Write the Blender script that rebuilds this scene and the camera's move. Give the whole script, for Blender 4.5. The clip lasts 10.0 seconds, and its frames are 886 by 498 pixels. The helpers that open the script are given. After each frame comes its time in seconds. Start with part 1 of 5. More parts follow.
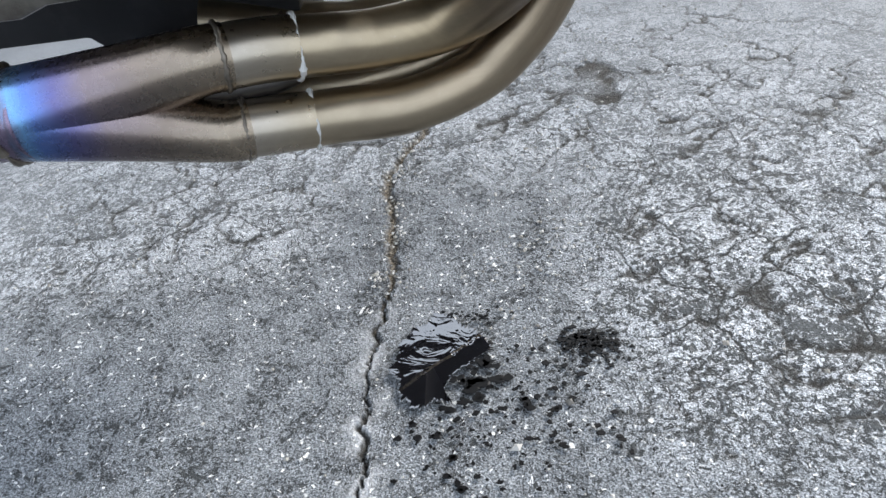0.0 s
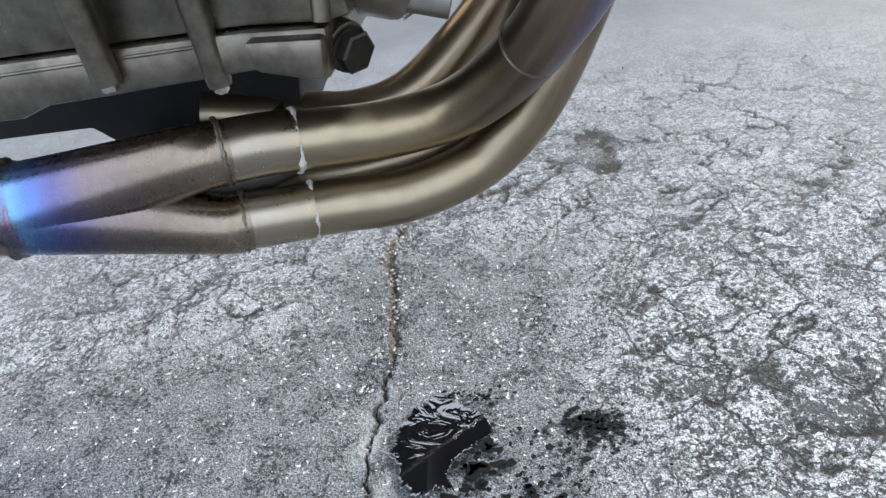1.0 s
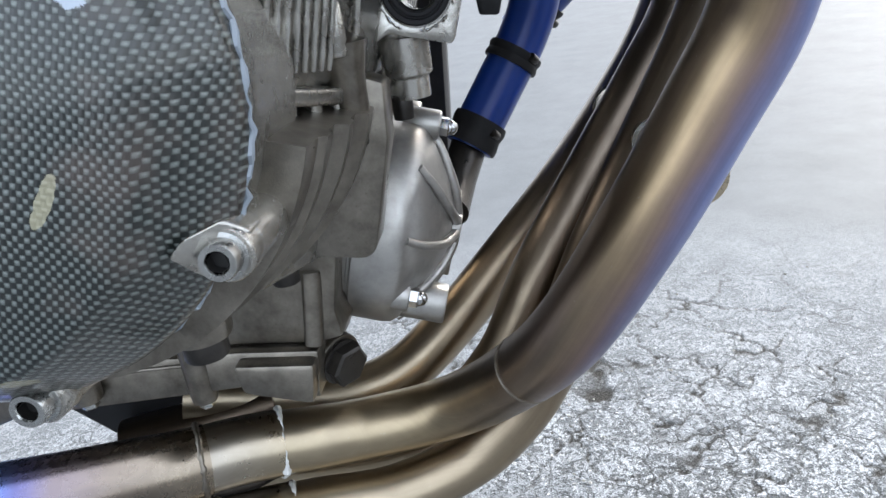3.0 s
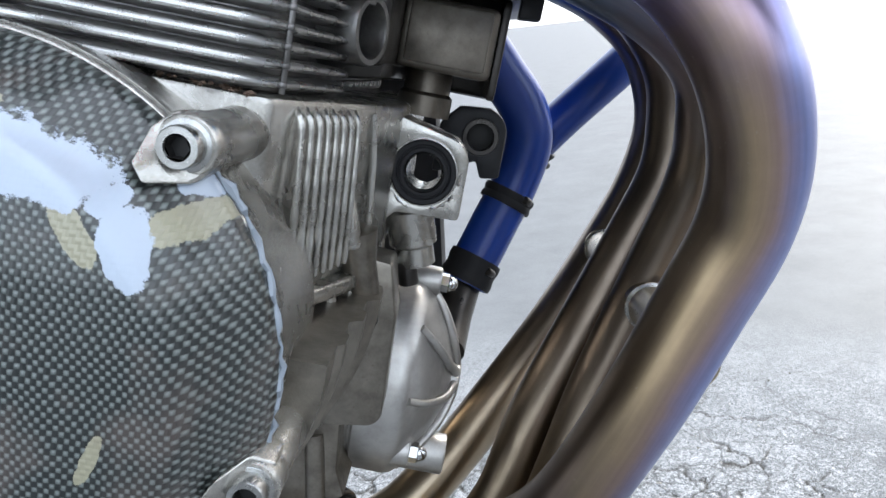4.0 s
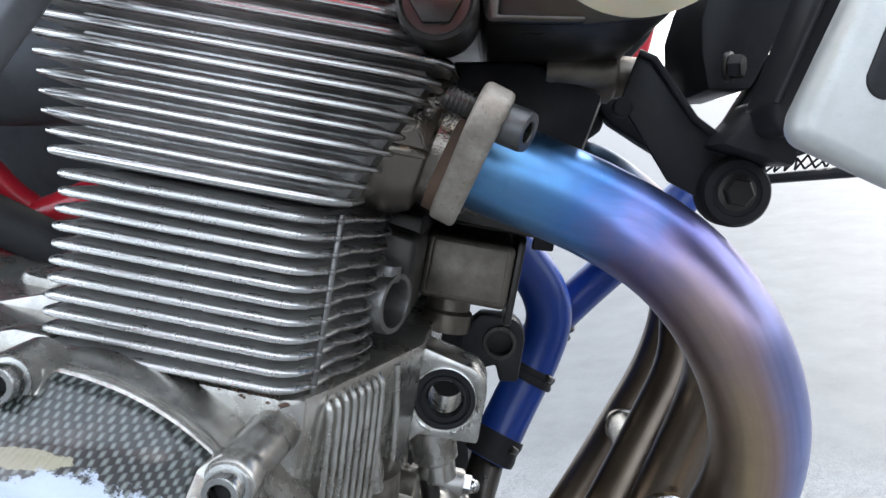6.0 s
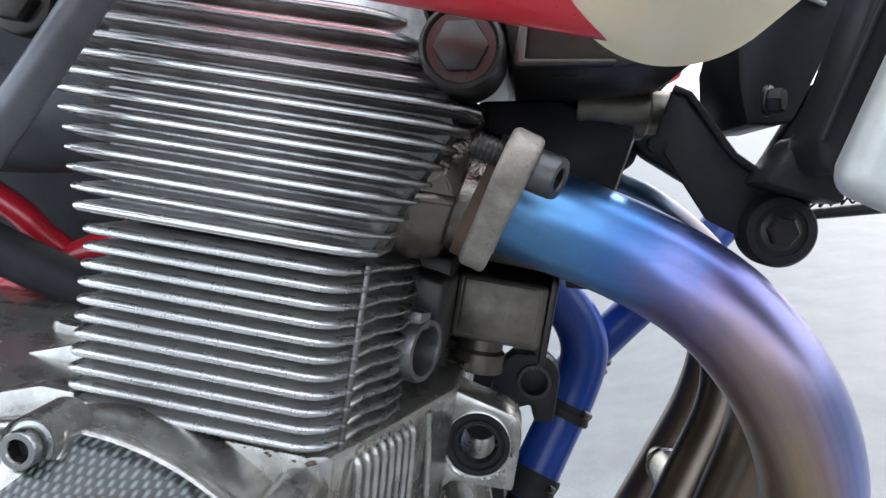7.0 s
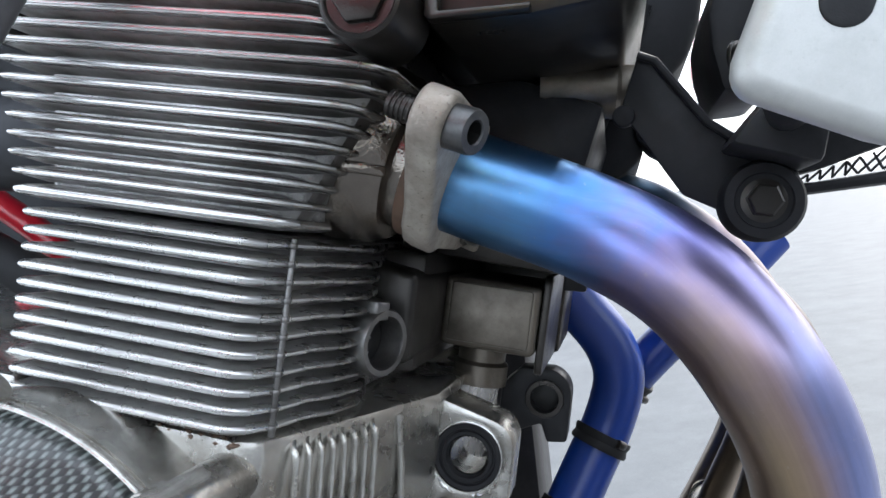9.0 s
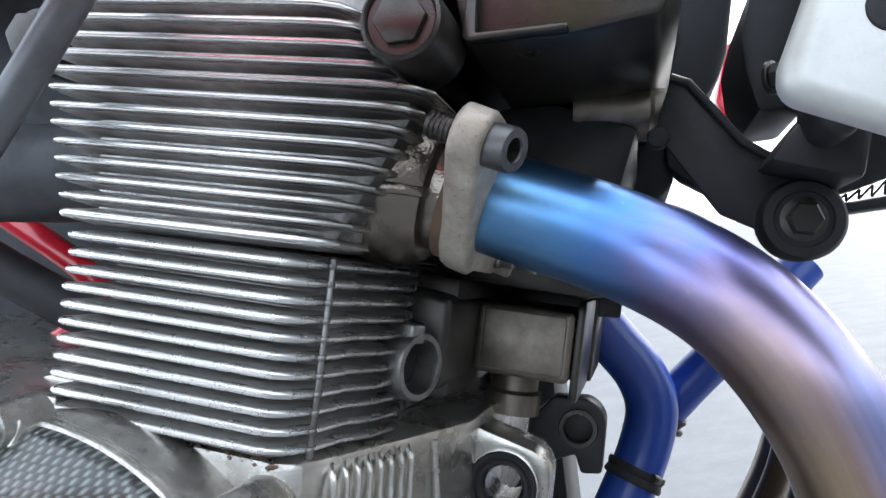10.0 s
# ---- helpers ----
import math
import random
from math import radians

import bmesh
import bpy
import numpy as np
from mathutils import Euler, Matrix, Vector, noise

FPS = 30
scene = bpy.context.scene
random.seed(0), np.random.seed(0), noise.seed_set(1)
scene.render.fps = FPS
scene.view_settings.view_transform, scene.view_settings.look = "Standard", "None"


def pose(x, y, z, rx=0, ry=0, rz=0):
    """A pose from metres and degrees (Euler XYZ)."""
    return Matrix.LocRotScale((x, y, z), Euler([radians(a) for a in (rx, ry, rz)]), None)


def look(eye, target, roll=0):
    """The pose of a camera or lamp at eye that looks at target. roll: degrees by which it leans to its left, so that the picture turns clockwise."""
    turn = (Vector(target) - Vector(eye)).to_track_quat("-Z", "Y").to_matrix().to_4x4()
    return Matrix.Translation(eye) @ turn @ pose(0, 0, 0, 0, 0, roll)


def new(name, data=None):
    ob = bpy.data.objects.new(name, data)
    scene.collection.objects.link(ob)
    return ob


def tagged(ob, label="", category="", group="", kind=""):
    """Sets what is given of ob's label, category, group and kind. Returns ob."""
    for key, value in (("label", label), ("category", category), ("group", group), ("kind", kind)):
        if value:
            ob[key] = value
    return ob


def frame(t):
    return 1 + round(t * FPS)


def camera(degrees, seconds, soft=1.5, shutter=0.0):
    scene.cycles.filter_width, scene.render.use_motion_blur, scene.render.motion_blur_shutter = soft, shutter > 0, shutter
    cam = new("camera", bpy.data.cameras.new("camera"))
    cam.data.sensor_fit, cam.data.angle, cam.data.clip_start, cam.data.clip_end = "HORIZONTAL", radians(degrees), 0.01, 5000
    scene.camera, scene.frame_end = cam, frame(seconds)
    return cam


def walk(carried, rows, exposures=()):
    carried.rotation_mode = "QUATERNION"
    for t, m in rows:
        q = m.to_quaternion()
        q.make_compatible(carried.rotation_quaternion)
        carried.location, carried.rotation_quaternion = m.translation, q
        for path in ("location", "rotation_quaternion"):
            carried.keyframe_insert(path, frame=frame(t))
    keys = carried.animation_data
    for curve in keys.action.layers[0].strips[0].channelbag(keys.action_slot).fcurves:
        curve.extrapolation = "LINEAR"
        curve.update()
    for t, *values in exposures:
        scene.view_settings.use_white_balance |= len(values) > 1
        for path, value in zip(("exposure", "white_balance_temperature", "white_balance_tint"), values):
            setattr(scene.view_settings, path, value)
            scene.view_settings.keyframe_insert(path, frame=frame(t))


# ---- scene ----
cam = camera(64.73, 10.0)
PATH = [
    (0, (0.0464, 0.0312, 0.4687), (-0.0641, 0.7945, -0.1678), -10.26),
    (0.5, (0.0493, 0.0388, 0.4772), (-0.0614, 0.8217, -0.1350), -10.26),
    (1, (0.0510, 0.0504, 0.4861), (-0.0582, 0.8579, -0.0936), -10.25),
    (1.5, (0.0510, 0.0597, 0.4917), (-0.0552, 0.8945, -0.0485), -10.12),
    (2, (0.0542, 0.0777, 0.5102), (-0.0449, 0.9417, 0.0166), -9.68),
    (2.5, (0.0578, 0.0940, 0.5327), (-0.0291, 0.9865, 0.0902), -8.98),
    (2.7, (0.0569, 0.0983, 0.5406), (-0.0216, 1.0029, 0.1216), -8.76),
    (3.8, (0.0493, 0.1089, 0.5971), (0.0189, 1.0591, 0.2869), -6.05),
    (4, (0.0497, 0.1063, 0.6049), (0.0223, 1.0628, 0.3143), -6.36),
    (4.5, (0.0508, 0.0995, 0.6261), (0.0282, 1.0688, 0.3811), -6.13),
    (5, (0.0517, 0.0980, 0.6442), (0.0242, 1.0752, 0.4337), -6.20),
    (5.5, (0.0547, 0.0992, 0.6570), (0.0168, 1.0808, 0.4700), -6.50),
    (6, (0.0634, 0.1000, 0.6785), (0.0065, 1.0849, 0.5151), -6.94),
    (6.2, (0.0623, 0.1100, 0.6813), (0.0042, 1.0969, 0.5308), -7.60),
    (7.5, (0.0750, 0.1089, 0.6892), (-0.0563, 1.0941, 0.5785), -8.42),
    (8, (0.0927, 0.1087, 0.6912), (-0.0683, 1.0927, 0.6146), -9.08),
    (8.5, (0.0975, 0.1119, 0.6718), (-0.0976, 1.0914, 0.6228), -9.55),
    (9, (0.1101, 0.1268, 0.6485), (-0.1016, 1.1038, 0.6250), -10.05),
    (9.5, (0.0978, 0.1303, 0.6264), (-0.1327, 1.1033, 0.6243), -10.33),
    (10, (0.1035, 0.1249, 0.6432), (-0.1264, 1.0974, 0.6802), -10.40),
]
# ---- light ----
EXPO = [(0.0, 0.62), (1.0, 0.70), (2.5, 1.00), (4.0, 1.15), (6.0, 1.20), (7.5, 1.18), (9.0, 1.24), (10.0, 1.42)]
walk(cam, [(t, look(eye, target, roll)) for t, eye, target, roll in PATH], EXPO)

world = bpy.data.worlds.new("overcast_sky")
scene.world = world
world.use_nodes = True
wn = world.node_tree
sky = wn.nodes.new("ShaderNodeTexSky")
sky.sky_type, sky.sun_disc = "NISHITA", False
sky.sun_elevation, sky.sun_rotation = radians(36), radians(42)
sky.air_density, sky.dust_density, sky.ozone_density = 1.0, 3.0, 1.0
haze = wn.nodes.new("ShaderNodeMix")
haze.data_type = "RGBA"
haze.inputs[0].default_value = 0.65
haze.inputs[7].default_value = (9.2, 10.2, 11.6, 1)
back = wn.nodes["Background"]
back.inputs["Strength"].default_value = 0.15
wn.links.new(sky.outputs[0], haze.inputs[6])
# an overcast sky is about three times brighter overhead than at the horizon
up = wn.nodes.new("ShaderNodeSeparateXYZ")
wn.links.new(wn.nodes.new("ShaderNodeTexCoord").outputs["Generated"], up.inputs[0])
rise = wn.nodes.new("ShaderNodeMath")
rise.operation, rise.use_clamp = "MULTIPLY_ADD", False
rise.inputs[1].default_value, rise.inputs[2].default_value = 0.50, 0.85
wn.links.new(up.outputs[2], rise.inputs[0])
dome = wn.nodes.new("ShaderNodeMix")
dome.data_type, dome.blend_type = "RGBA", "MULTIPLY"
dome.inputs[0].default_value = 1.0
wn.links.new(haze.outputs[2], dome.inputs[6])
wn.links.new(rise.outputs[0], dome.inputs[7])
wn.links.new(dome.outputs[2], back.inputs["Color"])

lamp = bpy.data.lights.new("sun", "SUN")
lamp.energy, lamp.angle, lamp.color = 3.4, radians(11), (1.0, 0.97, 0.92)
sun = new("sun", lamp)
sun.matrix_world = look((1.35, 1.5, 1.45), (0, 0, 0))

# ---- engine axes: forward, inboard, up along the bores ----
FWD = Vector((0.95609, -0.04005, -0.29033))
INB = Vector((0.02241, 0.99771, -0.06383))
UPB = Vector((0.29222, 0.05452, 0.95480))
ORG = Vector((-0.002, 0.322, 0.596))
ENG = Matrix((FWD, INB, UPB)).transposed().to_4x4()
ENG.translation = ORG
V = Vector


# ---- materials ----
class Nodes:
    """A short way to write a node material."""

    def __init__(self, name, mat=None):
        self.mat = mat or bpy.data.materials.new(name)
        self.mat.use_nodes = True
        self.tree = self.mat.node_tree
        self.shader = self.tree.nodes["Principled BSDF"]

    def add(self, kind, ins=None, **props):
        n = self.tree.nodes.new("ShaderNode" + kind)
        for k, val in props.items():
            setattr(n, k, val)
        for k, val in (ins or {}).items():
            self.put(n, k, val)
        return n

    def put(self, n, key, val):
        if isinstance(val, bpy.types.NodeSocket):
            self.tree.links.new(val, n.inputs[key])
        elif isinstance(val, bpy.types.Node):
            self.tree.links.new(val.outputs[0], n.inputs[key])
        else:
            n.inputs[key].default_value = val

    def set(self, **vals):
        for k, val in vals.items():
            self.put(self.shader, k.replace("_", " "), val)
        return self

    def ramp(self, fac, stops, interp="LINEAR"):
        n = self.add("ValToRGB", {"Fac": fac})
        cr = n.color_ramp
        cr.interpolation = interp
        while len(cr.elements) < len(stops):
            cr.elements.new(0.5)
        for e, (p, c) in zip(cr.elements, stops):
            e.position, e.color = p, (*c, 1) if len(c) == 3 else c
        return n

    def math(self, op, a, b=0.0, c=0.0):
        n = self.add("Math", operation=op)
        for i, val in enumerate((a, b, c)):
            self.put(n, i, val)
        return n.outputs[0]

    def mix(self, fac, a, b, blend="MIX"):
        n = self.add("Mix", data_type="RGBA", blend_type=blend)
        self.put(n, 0, fac)
        for key, val in ((6, a), (7, b)):
            if isinstance(val, tuple) and len(val) == 3:
                val = (*val, 1)
            self.put(n, key, val)
        return n.outputs[2]

    def place(self):
        return self.add("TexCoord").outputs["Object"]

    def noise(self, scale, detail=4.0, rough=0.55, vec=None, distortion=0.0):
        n = self.add("TexNoise", {"Scale": scale, "Detail": detail, "Roughness": rough, "Distortion": distortion})
        self.put(n, "Vector", vec if vec is not None else self.place())
        return n.outputs["Fac"]

    def bump(self, height, strength=0.3, distance=0.001, normal=None):
        n = self.add("Bump", {"Height": height, "Strength": strength, "Distance": distance})
        if normal is not None:
            self.put(n, "Normal", normal)
        return n.outputs["Normal"]


def metal_cast(name, base, dark, rough=0.38, metallic=0.85, grime=0.5, grain=2200, bump=0.25, speck=0.35):
    """Sand-cast or machined alloy with grey stains and a fine grain."""
    base, dark = tuple(0.76 * c for c in base), tuple(0.66 * c for c in dark)
    m = Nodes(name)
    big = m.noise(55, 6, 0.65)
    fine = m.noise(grain, 2, 0.5)
    mask = m.ramp(big, [(0.5 - 0.22 * grime, (0, 0, 0)), (0.78, (1, 1, 1))]).outputs[0]
    tone = m.mix(mask, base, dark)
    spots = m.ramp(m.noise(700, 3, 0.6), [(0.62, (0, 0, 0)), (0.72, (1, 1, 1))]).outputs[0]
    tone = m.mix(m.math("MULTIPLY", spots, speck), tone, dark)
    tone = m.mix(m.math("MULTIPLY", fine, 0.25), tone, tuple(0.6 * c for c in base))
    r = m.math("ADD", m.math("MULTIPLY", big, 0.22), rough - 0.1)
    m.set(Base_Color=tone, Metallic=metallic, Roughness=r, Normal=m.bump(fine, bump, 0.0003))
    return m.mat


# Darker alloy for the underside: oil grime, with the shade there put in.
SUMPM = metal_cast("oily_shaded_sump_alloy", (0.37, 0.335, 0.285), (0.09, 0.078, 0.063), 0.30, 0.88, 0.9, 1500, 0.3)
ALLOY = metal_cast("cast_alloy", (0.76, 0.74, 0.69), (0.20, 0.178, 0.148), 0.25, 0.88, 0.85, 1500, 0.3)
# Fin body, darkened for the shade in the gaps between the fins.
FIN = metal_cast("fin_alloy", (0.30, 0.29, 0.28), (0.07, 0.065, 0.06), 0.31, 0.88, 0.7, 2600)
HEADM = metal_cast("oily_head_alloy", (0.90, 0.89, 0.87), (0.16, 0.14, 0.12), 0.28, 0.45, 0.6, 1800)
SATIN = metal_cast("satin_alloy", (0.58, 0.56, 0.53), (0.42, 0.40, 0.37), 0.34, 0.8, 0.2, 2600, 0.12)
STEEL = metal_cast("zinc_steel", (0.62, 0.62, 0.60), (0.35, 0.34, 0.32), 0.25, 1.0, 0.3, 2000, 0.1)
DARKST = metal_cast("blackened_steel", (0.062, 0.056, 0.051), (0.028, 0.026, 0.024), 0.30, 0.7, 0.4)
GREYST = metal_cast("grey_socket_steel", (0.17, 0.17, 0.17), (0.06, 0.06, 0.06), 0.38, 0.8, 0.4)
CASTFL = metal_cast("weathered_flange_alloy", (0.62, 0.56, 0.48), (0.16, 0.125, 0.095), 0.55, 0.40, 0.95, 700, 1.0, 0.85)
BLACKP = metal_cast("black_painted_steel", (0.030, 0.030, 0.032), (0.055, 0.055, 0.058), 0.36, 0.0, 0.2, 2400, 0.15)
GREYPL = metal_cast("grey_black_plastic", (0.055, 0.057, 0.062), (0.03, 0.031, 0.034), 0.45, 0.0, 0.3, 1800, 0.2)
RUBBER = metal_cast("black_rubber", (0.026, 0.026, 0.028), (0.045, 0.045, 0.046), 0.5, 0.0, 0.2, 1800, 0.2)
BOXM = metal_cast("bronze_brown_alloy", (0.22, 0.192, 0.158), (0.09, 0.077, 0.064), 0.36, 0.75, 0.5, 1500, 0.2)
WELD = metal_cast("bright_weld", (0.75, 0.74, 0.72), (0.35, 0.33, 0.30), 0.22, 1.0, 0.5, 1500, 0.6)
CHROME = metal_cast("chrome_nut", (0.72, 0.72, 0.72), (0.5, 0.5, 0.5), 0.1, 1.0, 0.1, 1500, 0.02)
SILVER = metal_cast("silver_paint", (0.62, 0.62, 0.60), (0.55, 0.55, 0.53), 0.42, 0.35, 0.1, 2600, 0.03)


STRUTM = metal_cast("grey_black_satin", (0.16, 0.165, 0.175), (0.10, 0.10, 0.105), 0.36, 0.6, 0.3, 2400, 0.1)
WHITEW = metal_cast("white_flux", (0.82, 0.82, 0.80), (0.45, 0.43, 0.40), 0.4, 0.2, 0.3, 1500, 0.5)
WELDD = metal_cast("dull_weld", (0.34, 0.30, 0.25), (0.08, 0.07, 0.06), 0.35, 0.9, 0.7, 1500, 0.6)
PORTM = metal_cast("oily_port_alloy", (0.26, 0.228, 0.196), (0.14, 0.119, 0.099), 0.15, 0.9, 0.3, 900, 0.7)
RUST = metal_cast("rusty_ring", (0.17, 0.105, 0.07), (0.05, 0.035, 0.025), 0.7, 0.2, 0.6, 1500, 0.4)

for dull in (BLACKP, RUBBER, GREYPL):
    dull.node_tree.nodes["Principled BSDF"].inputs["Specular IOR Level"].default_value = 0.12


def front_oil_shade(m, gain=17.0, start=0.72):
    """Oil crept back from the exhaust port, and shade put into the colour, with a ragged edge."""
    fwd = m.add("SeparateXYZ", {0: m.place()}).outputs[0]
    edge = m.math("ADD", m.math("MULTIPLY_ADD", fwd, gain, start), m.math("MULTIPLY", m.math("SUBTRACT", m.noise(52, 5, 0.65), 0.5), 0.9))
    return m.math("MULTIPLY", m.ramp(edge, [(0.15, (0, 0, 0)), (0.85, (1, 1, 1))]).outputs[0], 0.88)


def darken_front(mat):
    """Puts the front's oil and painted shade over a finished alloy."""
    m = Nodes("", mat)
    clean = m.shader.inputs["Base Color"].links[0].from_socket
    spots = m.ramp(m.noise(330, 3, 0.6), [(0.60, (0, 0, 0)), (0.68, (1, 1, 1))]).outputs[0]
    tone = m.mix(m.math("MULTIPLY", spots, 0.4), clean, (0.03, 0.026, 0.022))
    m.set(Base_Color=m.mix(front_oil_shade(m), tone, (0.030, 0.025, 0.021)))


def bright_tip_fin(name, bright, dull, grime, rough, oily=False, shine=0.55, gain=17.0, start=0.72):
    """Cast fin: dirty oxide faces and worn tips, with the light's contrast painted in: dark faces, bright tips."""
    m = Nodes(name)
    tip = m.add("Attribute", attribute_name="tip").outputs["Fac"]
    big, fine = m.noise(70, 5, 0.65), m.noise(2400, 2)
    chip = m.math("ADD", tip, m.math("MULTIPLY", m.math("SUBTRACT", m.noise(160, 3, 0.6), 0.5), 0.16))
    tip_wear_light = m.ramp(chip, [(0.55, (0, 0, 0)), (0.85, (1, 1, 1))]).outputs[0]
    face = m.mix(m.ramp(big, [(0.38, (0, 0, 0)), (0.68, (1, 1, 1))]).outputs[0], dull, grime)
    tone = m.mix(tip_wear_light, face, m.mix(m.math("MULTIPLY", big, 0.5), bright, dull))
    # Painted shade towards the front, along with the oil.
    if oily:
        tone = m.mix(m.math("MULTIPLY", front_oil_shade(m, gain, start), m.math("SUBTRACT", 1.0, m.math("MULTIPLY", tip_wear_light, 0.55))), tone, (0.030, 0.025, 0.021))
    r = m.math("SUBTRACT", m.math("ADD", rough + 0.12, m.math("MULTIPLY", big, 0.15)), m.math("MULTIPLY", tip_wear_light, 0.16))
    m.set(Base_Color=tone, Metallic=m.math("ADD", m.math("MULTIPLY", tip_wear_light, 0.95 - shine), shine), Roughness=r, Normal=m.bump(fine, 0.02, 0.0002))
    return m.mat


# On the cylinder fins the front mask paints the shade below the flange.
CYLFIN = bright_tip_fin("bright_tip_cylinder_fin", (0.54, 0.54, 0.53), (0.40, 0.393, 0.38), (0.22, 0.207, 0.19), 0.24, True, 0.42, 70.0, 0.10)
HEADFIN = bright_tip_fin("bright_tip_head_fin", (0.64, 0.635, 0.62), (0.52, 0.51, 0.50), (0.24, 0.225, 0.205), 0.22, True, 0.30)
darken_front(HEADM)


def plain(name, base, rough=0.4, coat=0.0, vary=0.12):
    m = Nodes(name)
    base = tuple(0.66 * c for c in base)
    n = m.noise(160, 4)
    tone = m.mix(m.math("MULTIPLY", n, vary * 2), base, tuple(c * 0.55 for c in base))
    m.set(Base_Color=tone, Roughness=m.math("ADD", m.math("MULTIPLY", m.noise(900, 2), 0.12), rough - 0.06), Coat_Weight=coat)
    return m.mat


BLUE = plain("blue_silicone", (0.008, 0.058, 0.36), 0.34)
RED = plain("red_paint", (0.95, 0.028, 0.055), 0.3, 0.5, 0.05)
CREAM = plain("cream_nylon", (1.40, 1.25, 0.86), 0.45, 0.0, 0.06)
nylon = CREAM.node_tree.nodes["Principled BSDF"].inputs
nylon["Subsurface Weight"].default_value, nylon["Subsurface Radius"].default_value, nylon["Subsurface Scale"].default_value = 0.7, (1.0, 0.75, 0.4), 0.02
SEALER = plain("pale_sealant", (0.36, 0.41, 0.47), 0.35)
# Near-black that stands in for the shade deep in bores and sockets.
HOLE = plain("bore_shade", (0.012, 0.011, 0.010), 0.6)


def titanium(name, stops, length, rough=0.34, outer=False):
    """Heat-tinted titanium: the oxide's colour follows the distance along the pipe."""
    m = Nodes(name)
    run = m.add("Attribute", attribute_name="run").outputs["Fac"]
    cloud = m.noise(38, 4, 0.6)
    pos = m.math("ADD", m.math("DIVIDE", run, length), m.math("MULTIPLY", m.math("SUBTRACT", cloud, 0.5), 0.10))
    tint = m.ramp(pos, stops).outputs[0]
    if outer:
        # Across the pipe: heat tint plus a painted gold highlight and blue sky rim.
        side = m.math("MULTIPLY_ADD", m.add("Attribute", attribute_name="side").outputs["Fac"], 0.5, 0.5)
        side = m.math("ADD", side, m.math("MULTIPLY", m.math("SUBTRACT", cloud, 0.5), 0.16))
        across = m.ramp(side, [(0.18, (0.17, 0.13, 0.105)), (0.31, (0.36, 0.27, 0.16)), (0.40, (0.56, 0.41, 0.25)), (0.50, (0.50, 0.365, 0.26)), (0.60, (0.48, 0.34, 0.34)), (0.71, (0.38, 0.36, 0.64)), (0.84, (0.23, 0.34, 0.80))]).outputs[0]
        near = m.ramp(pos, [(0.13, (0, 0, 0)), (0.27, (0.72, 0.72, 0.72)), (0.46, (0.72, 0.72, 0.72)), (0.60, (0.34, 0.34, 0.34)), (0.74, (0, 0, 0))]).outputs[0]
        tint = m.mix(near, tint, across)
    turn = m.add("Attribute", attribute_name="side").outputs["Fac"]
    lane = m.add("CombineXYZ", {0: m.math("MULTIPLY", turn, 7.0), 1: m.math("MULTIPLY", run, 9.0)}).outputs[0]
    streak = m.noise(1.0, 5, 0.62, lane)
    tint = m.mix(m.math("MULTIPLY", m.ramp(streak, [(0.38, (1, 1, 1)), (0.56, (0, 0, 0))]).outputs[0], 0.15), tint, (0.15, 0.115, 0.09))
    tint = m.mix(m.math("MULTIPLY", m.ramp(streak, [(0.52, (0, 0, 0)), (0.70, (1, 1, 1))]).outputs[0], 0.10), tint, (0.62, 0.50, 0.34))
    smear = m.ramp(m.noise(95, 5, 0.7), [(0.35, (0, 0, 0)), (0.75, (1, 1, 1))]).outputs[0]
    tint = m.mix(m.math("MULTIPLY", smear, 0.14), tint, (0.19, 0.145, 0.105))
    dots = m.ramp(m.noise(420, 2), [(0.70, (0, 0, 0)), (0.76, (1, 1, 1))]).outputs[0]
    tint = m.mix(m.math("MULTIPLY", dots, 0.18), tint, (0.6, 0.55, 0.5))
    r = m.math("ADD", m.math("MULTIPLY", smear, 0.12), rough - 0.07)
    m.set(Base_Color=m.mix(1.0, tint, (0.82, 0.82, 0.82), "MULTIPLY"), Metallic=1.0, Roughness=r, Normal=m.bump(m.noise(1400, 2), 0.05, 0.0003))
    return m.mat


BLU, CYA, VIO, ROS, GLD, BRZ, BRN, SLV = (0.08, 0.17, 0.50), (0.20, 0.44, 0.78), (0.30, 0.26, 0.45), (0.40, 0.30, 0.29), (0.44, 0.35, 0.225), (0.30, 0.235, 0.17), (0.20, 0.155, 0.115), (0.47, 0.395, 0.285)
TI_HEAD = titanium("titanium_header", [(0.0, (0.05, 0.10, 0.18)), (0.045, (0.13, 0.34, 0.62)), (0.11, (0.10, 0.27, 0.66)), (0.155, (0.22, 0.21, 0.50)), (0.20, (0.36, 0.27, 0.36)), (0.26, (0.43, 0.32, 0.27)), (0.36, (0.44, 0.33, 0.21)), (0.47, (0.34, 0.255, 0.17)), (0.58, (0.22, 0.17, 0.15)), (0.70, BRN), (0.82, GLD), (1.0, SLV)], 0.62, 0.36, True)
# Darker titanium for the inner pipes, their shade put into the tint.
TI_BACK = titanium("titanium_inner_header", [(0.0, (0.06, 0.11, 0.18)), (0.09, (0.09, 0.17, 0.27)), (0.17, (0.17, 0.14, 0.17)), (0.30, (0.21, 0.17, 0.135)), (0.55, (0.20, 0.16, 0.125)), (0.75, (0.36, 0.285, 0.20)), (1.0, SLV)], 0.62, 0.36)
TI_SLEEVE = titanium("titanium_sleeve", [(0.0, SLV), (0.5, (0.50, 0.45, 0.38)), (1.0, SLV)], 0.08, 0.33)
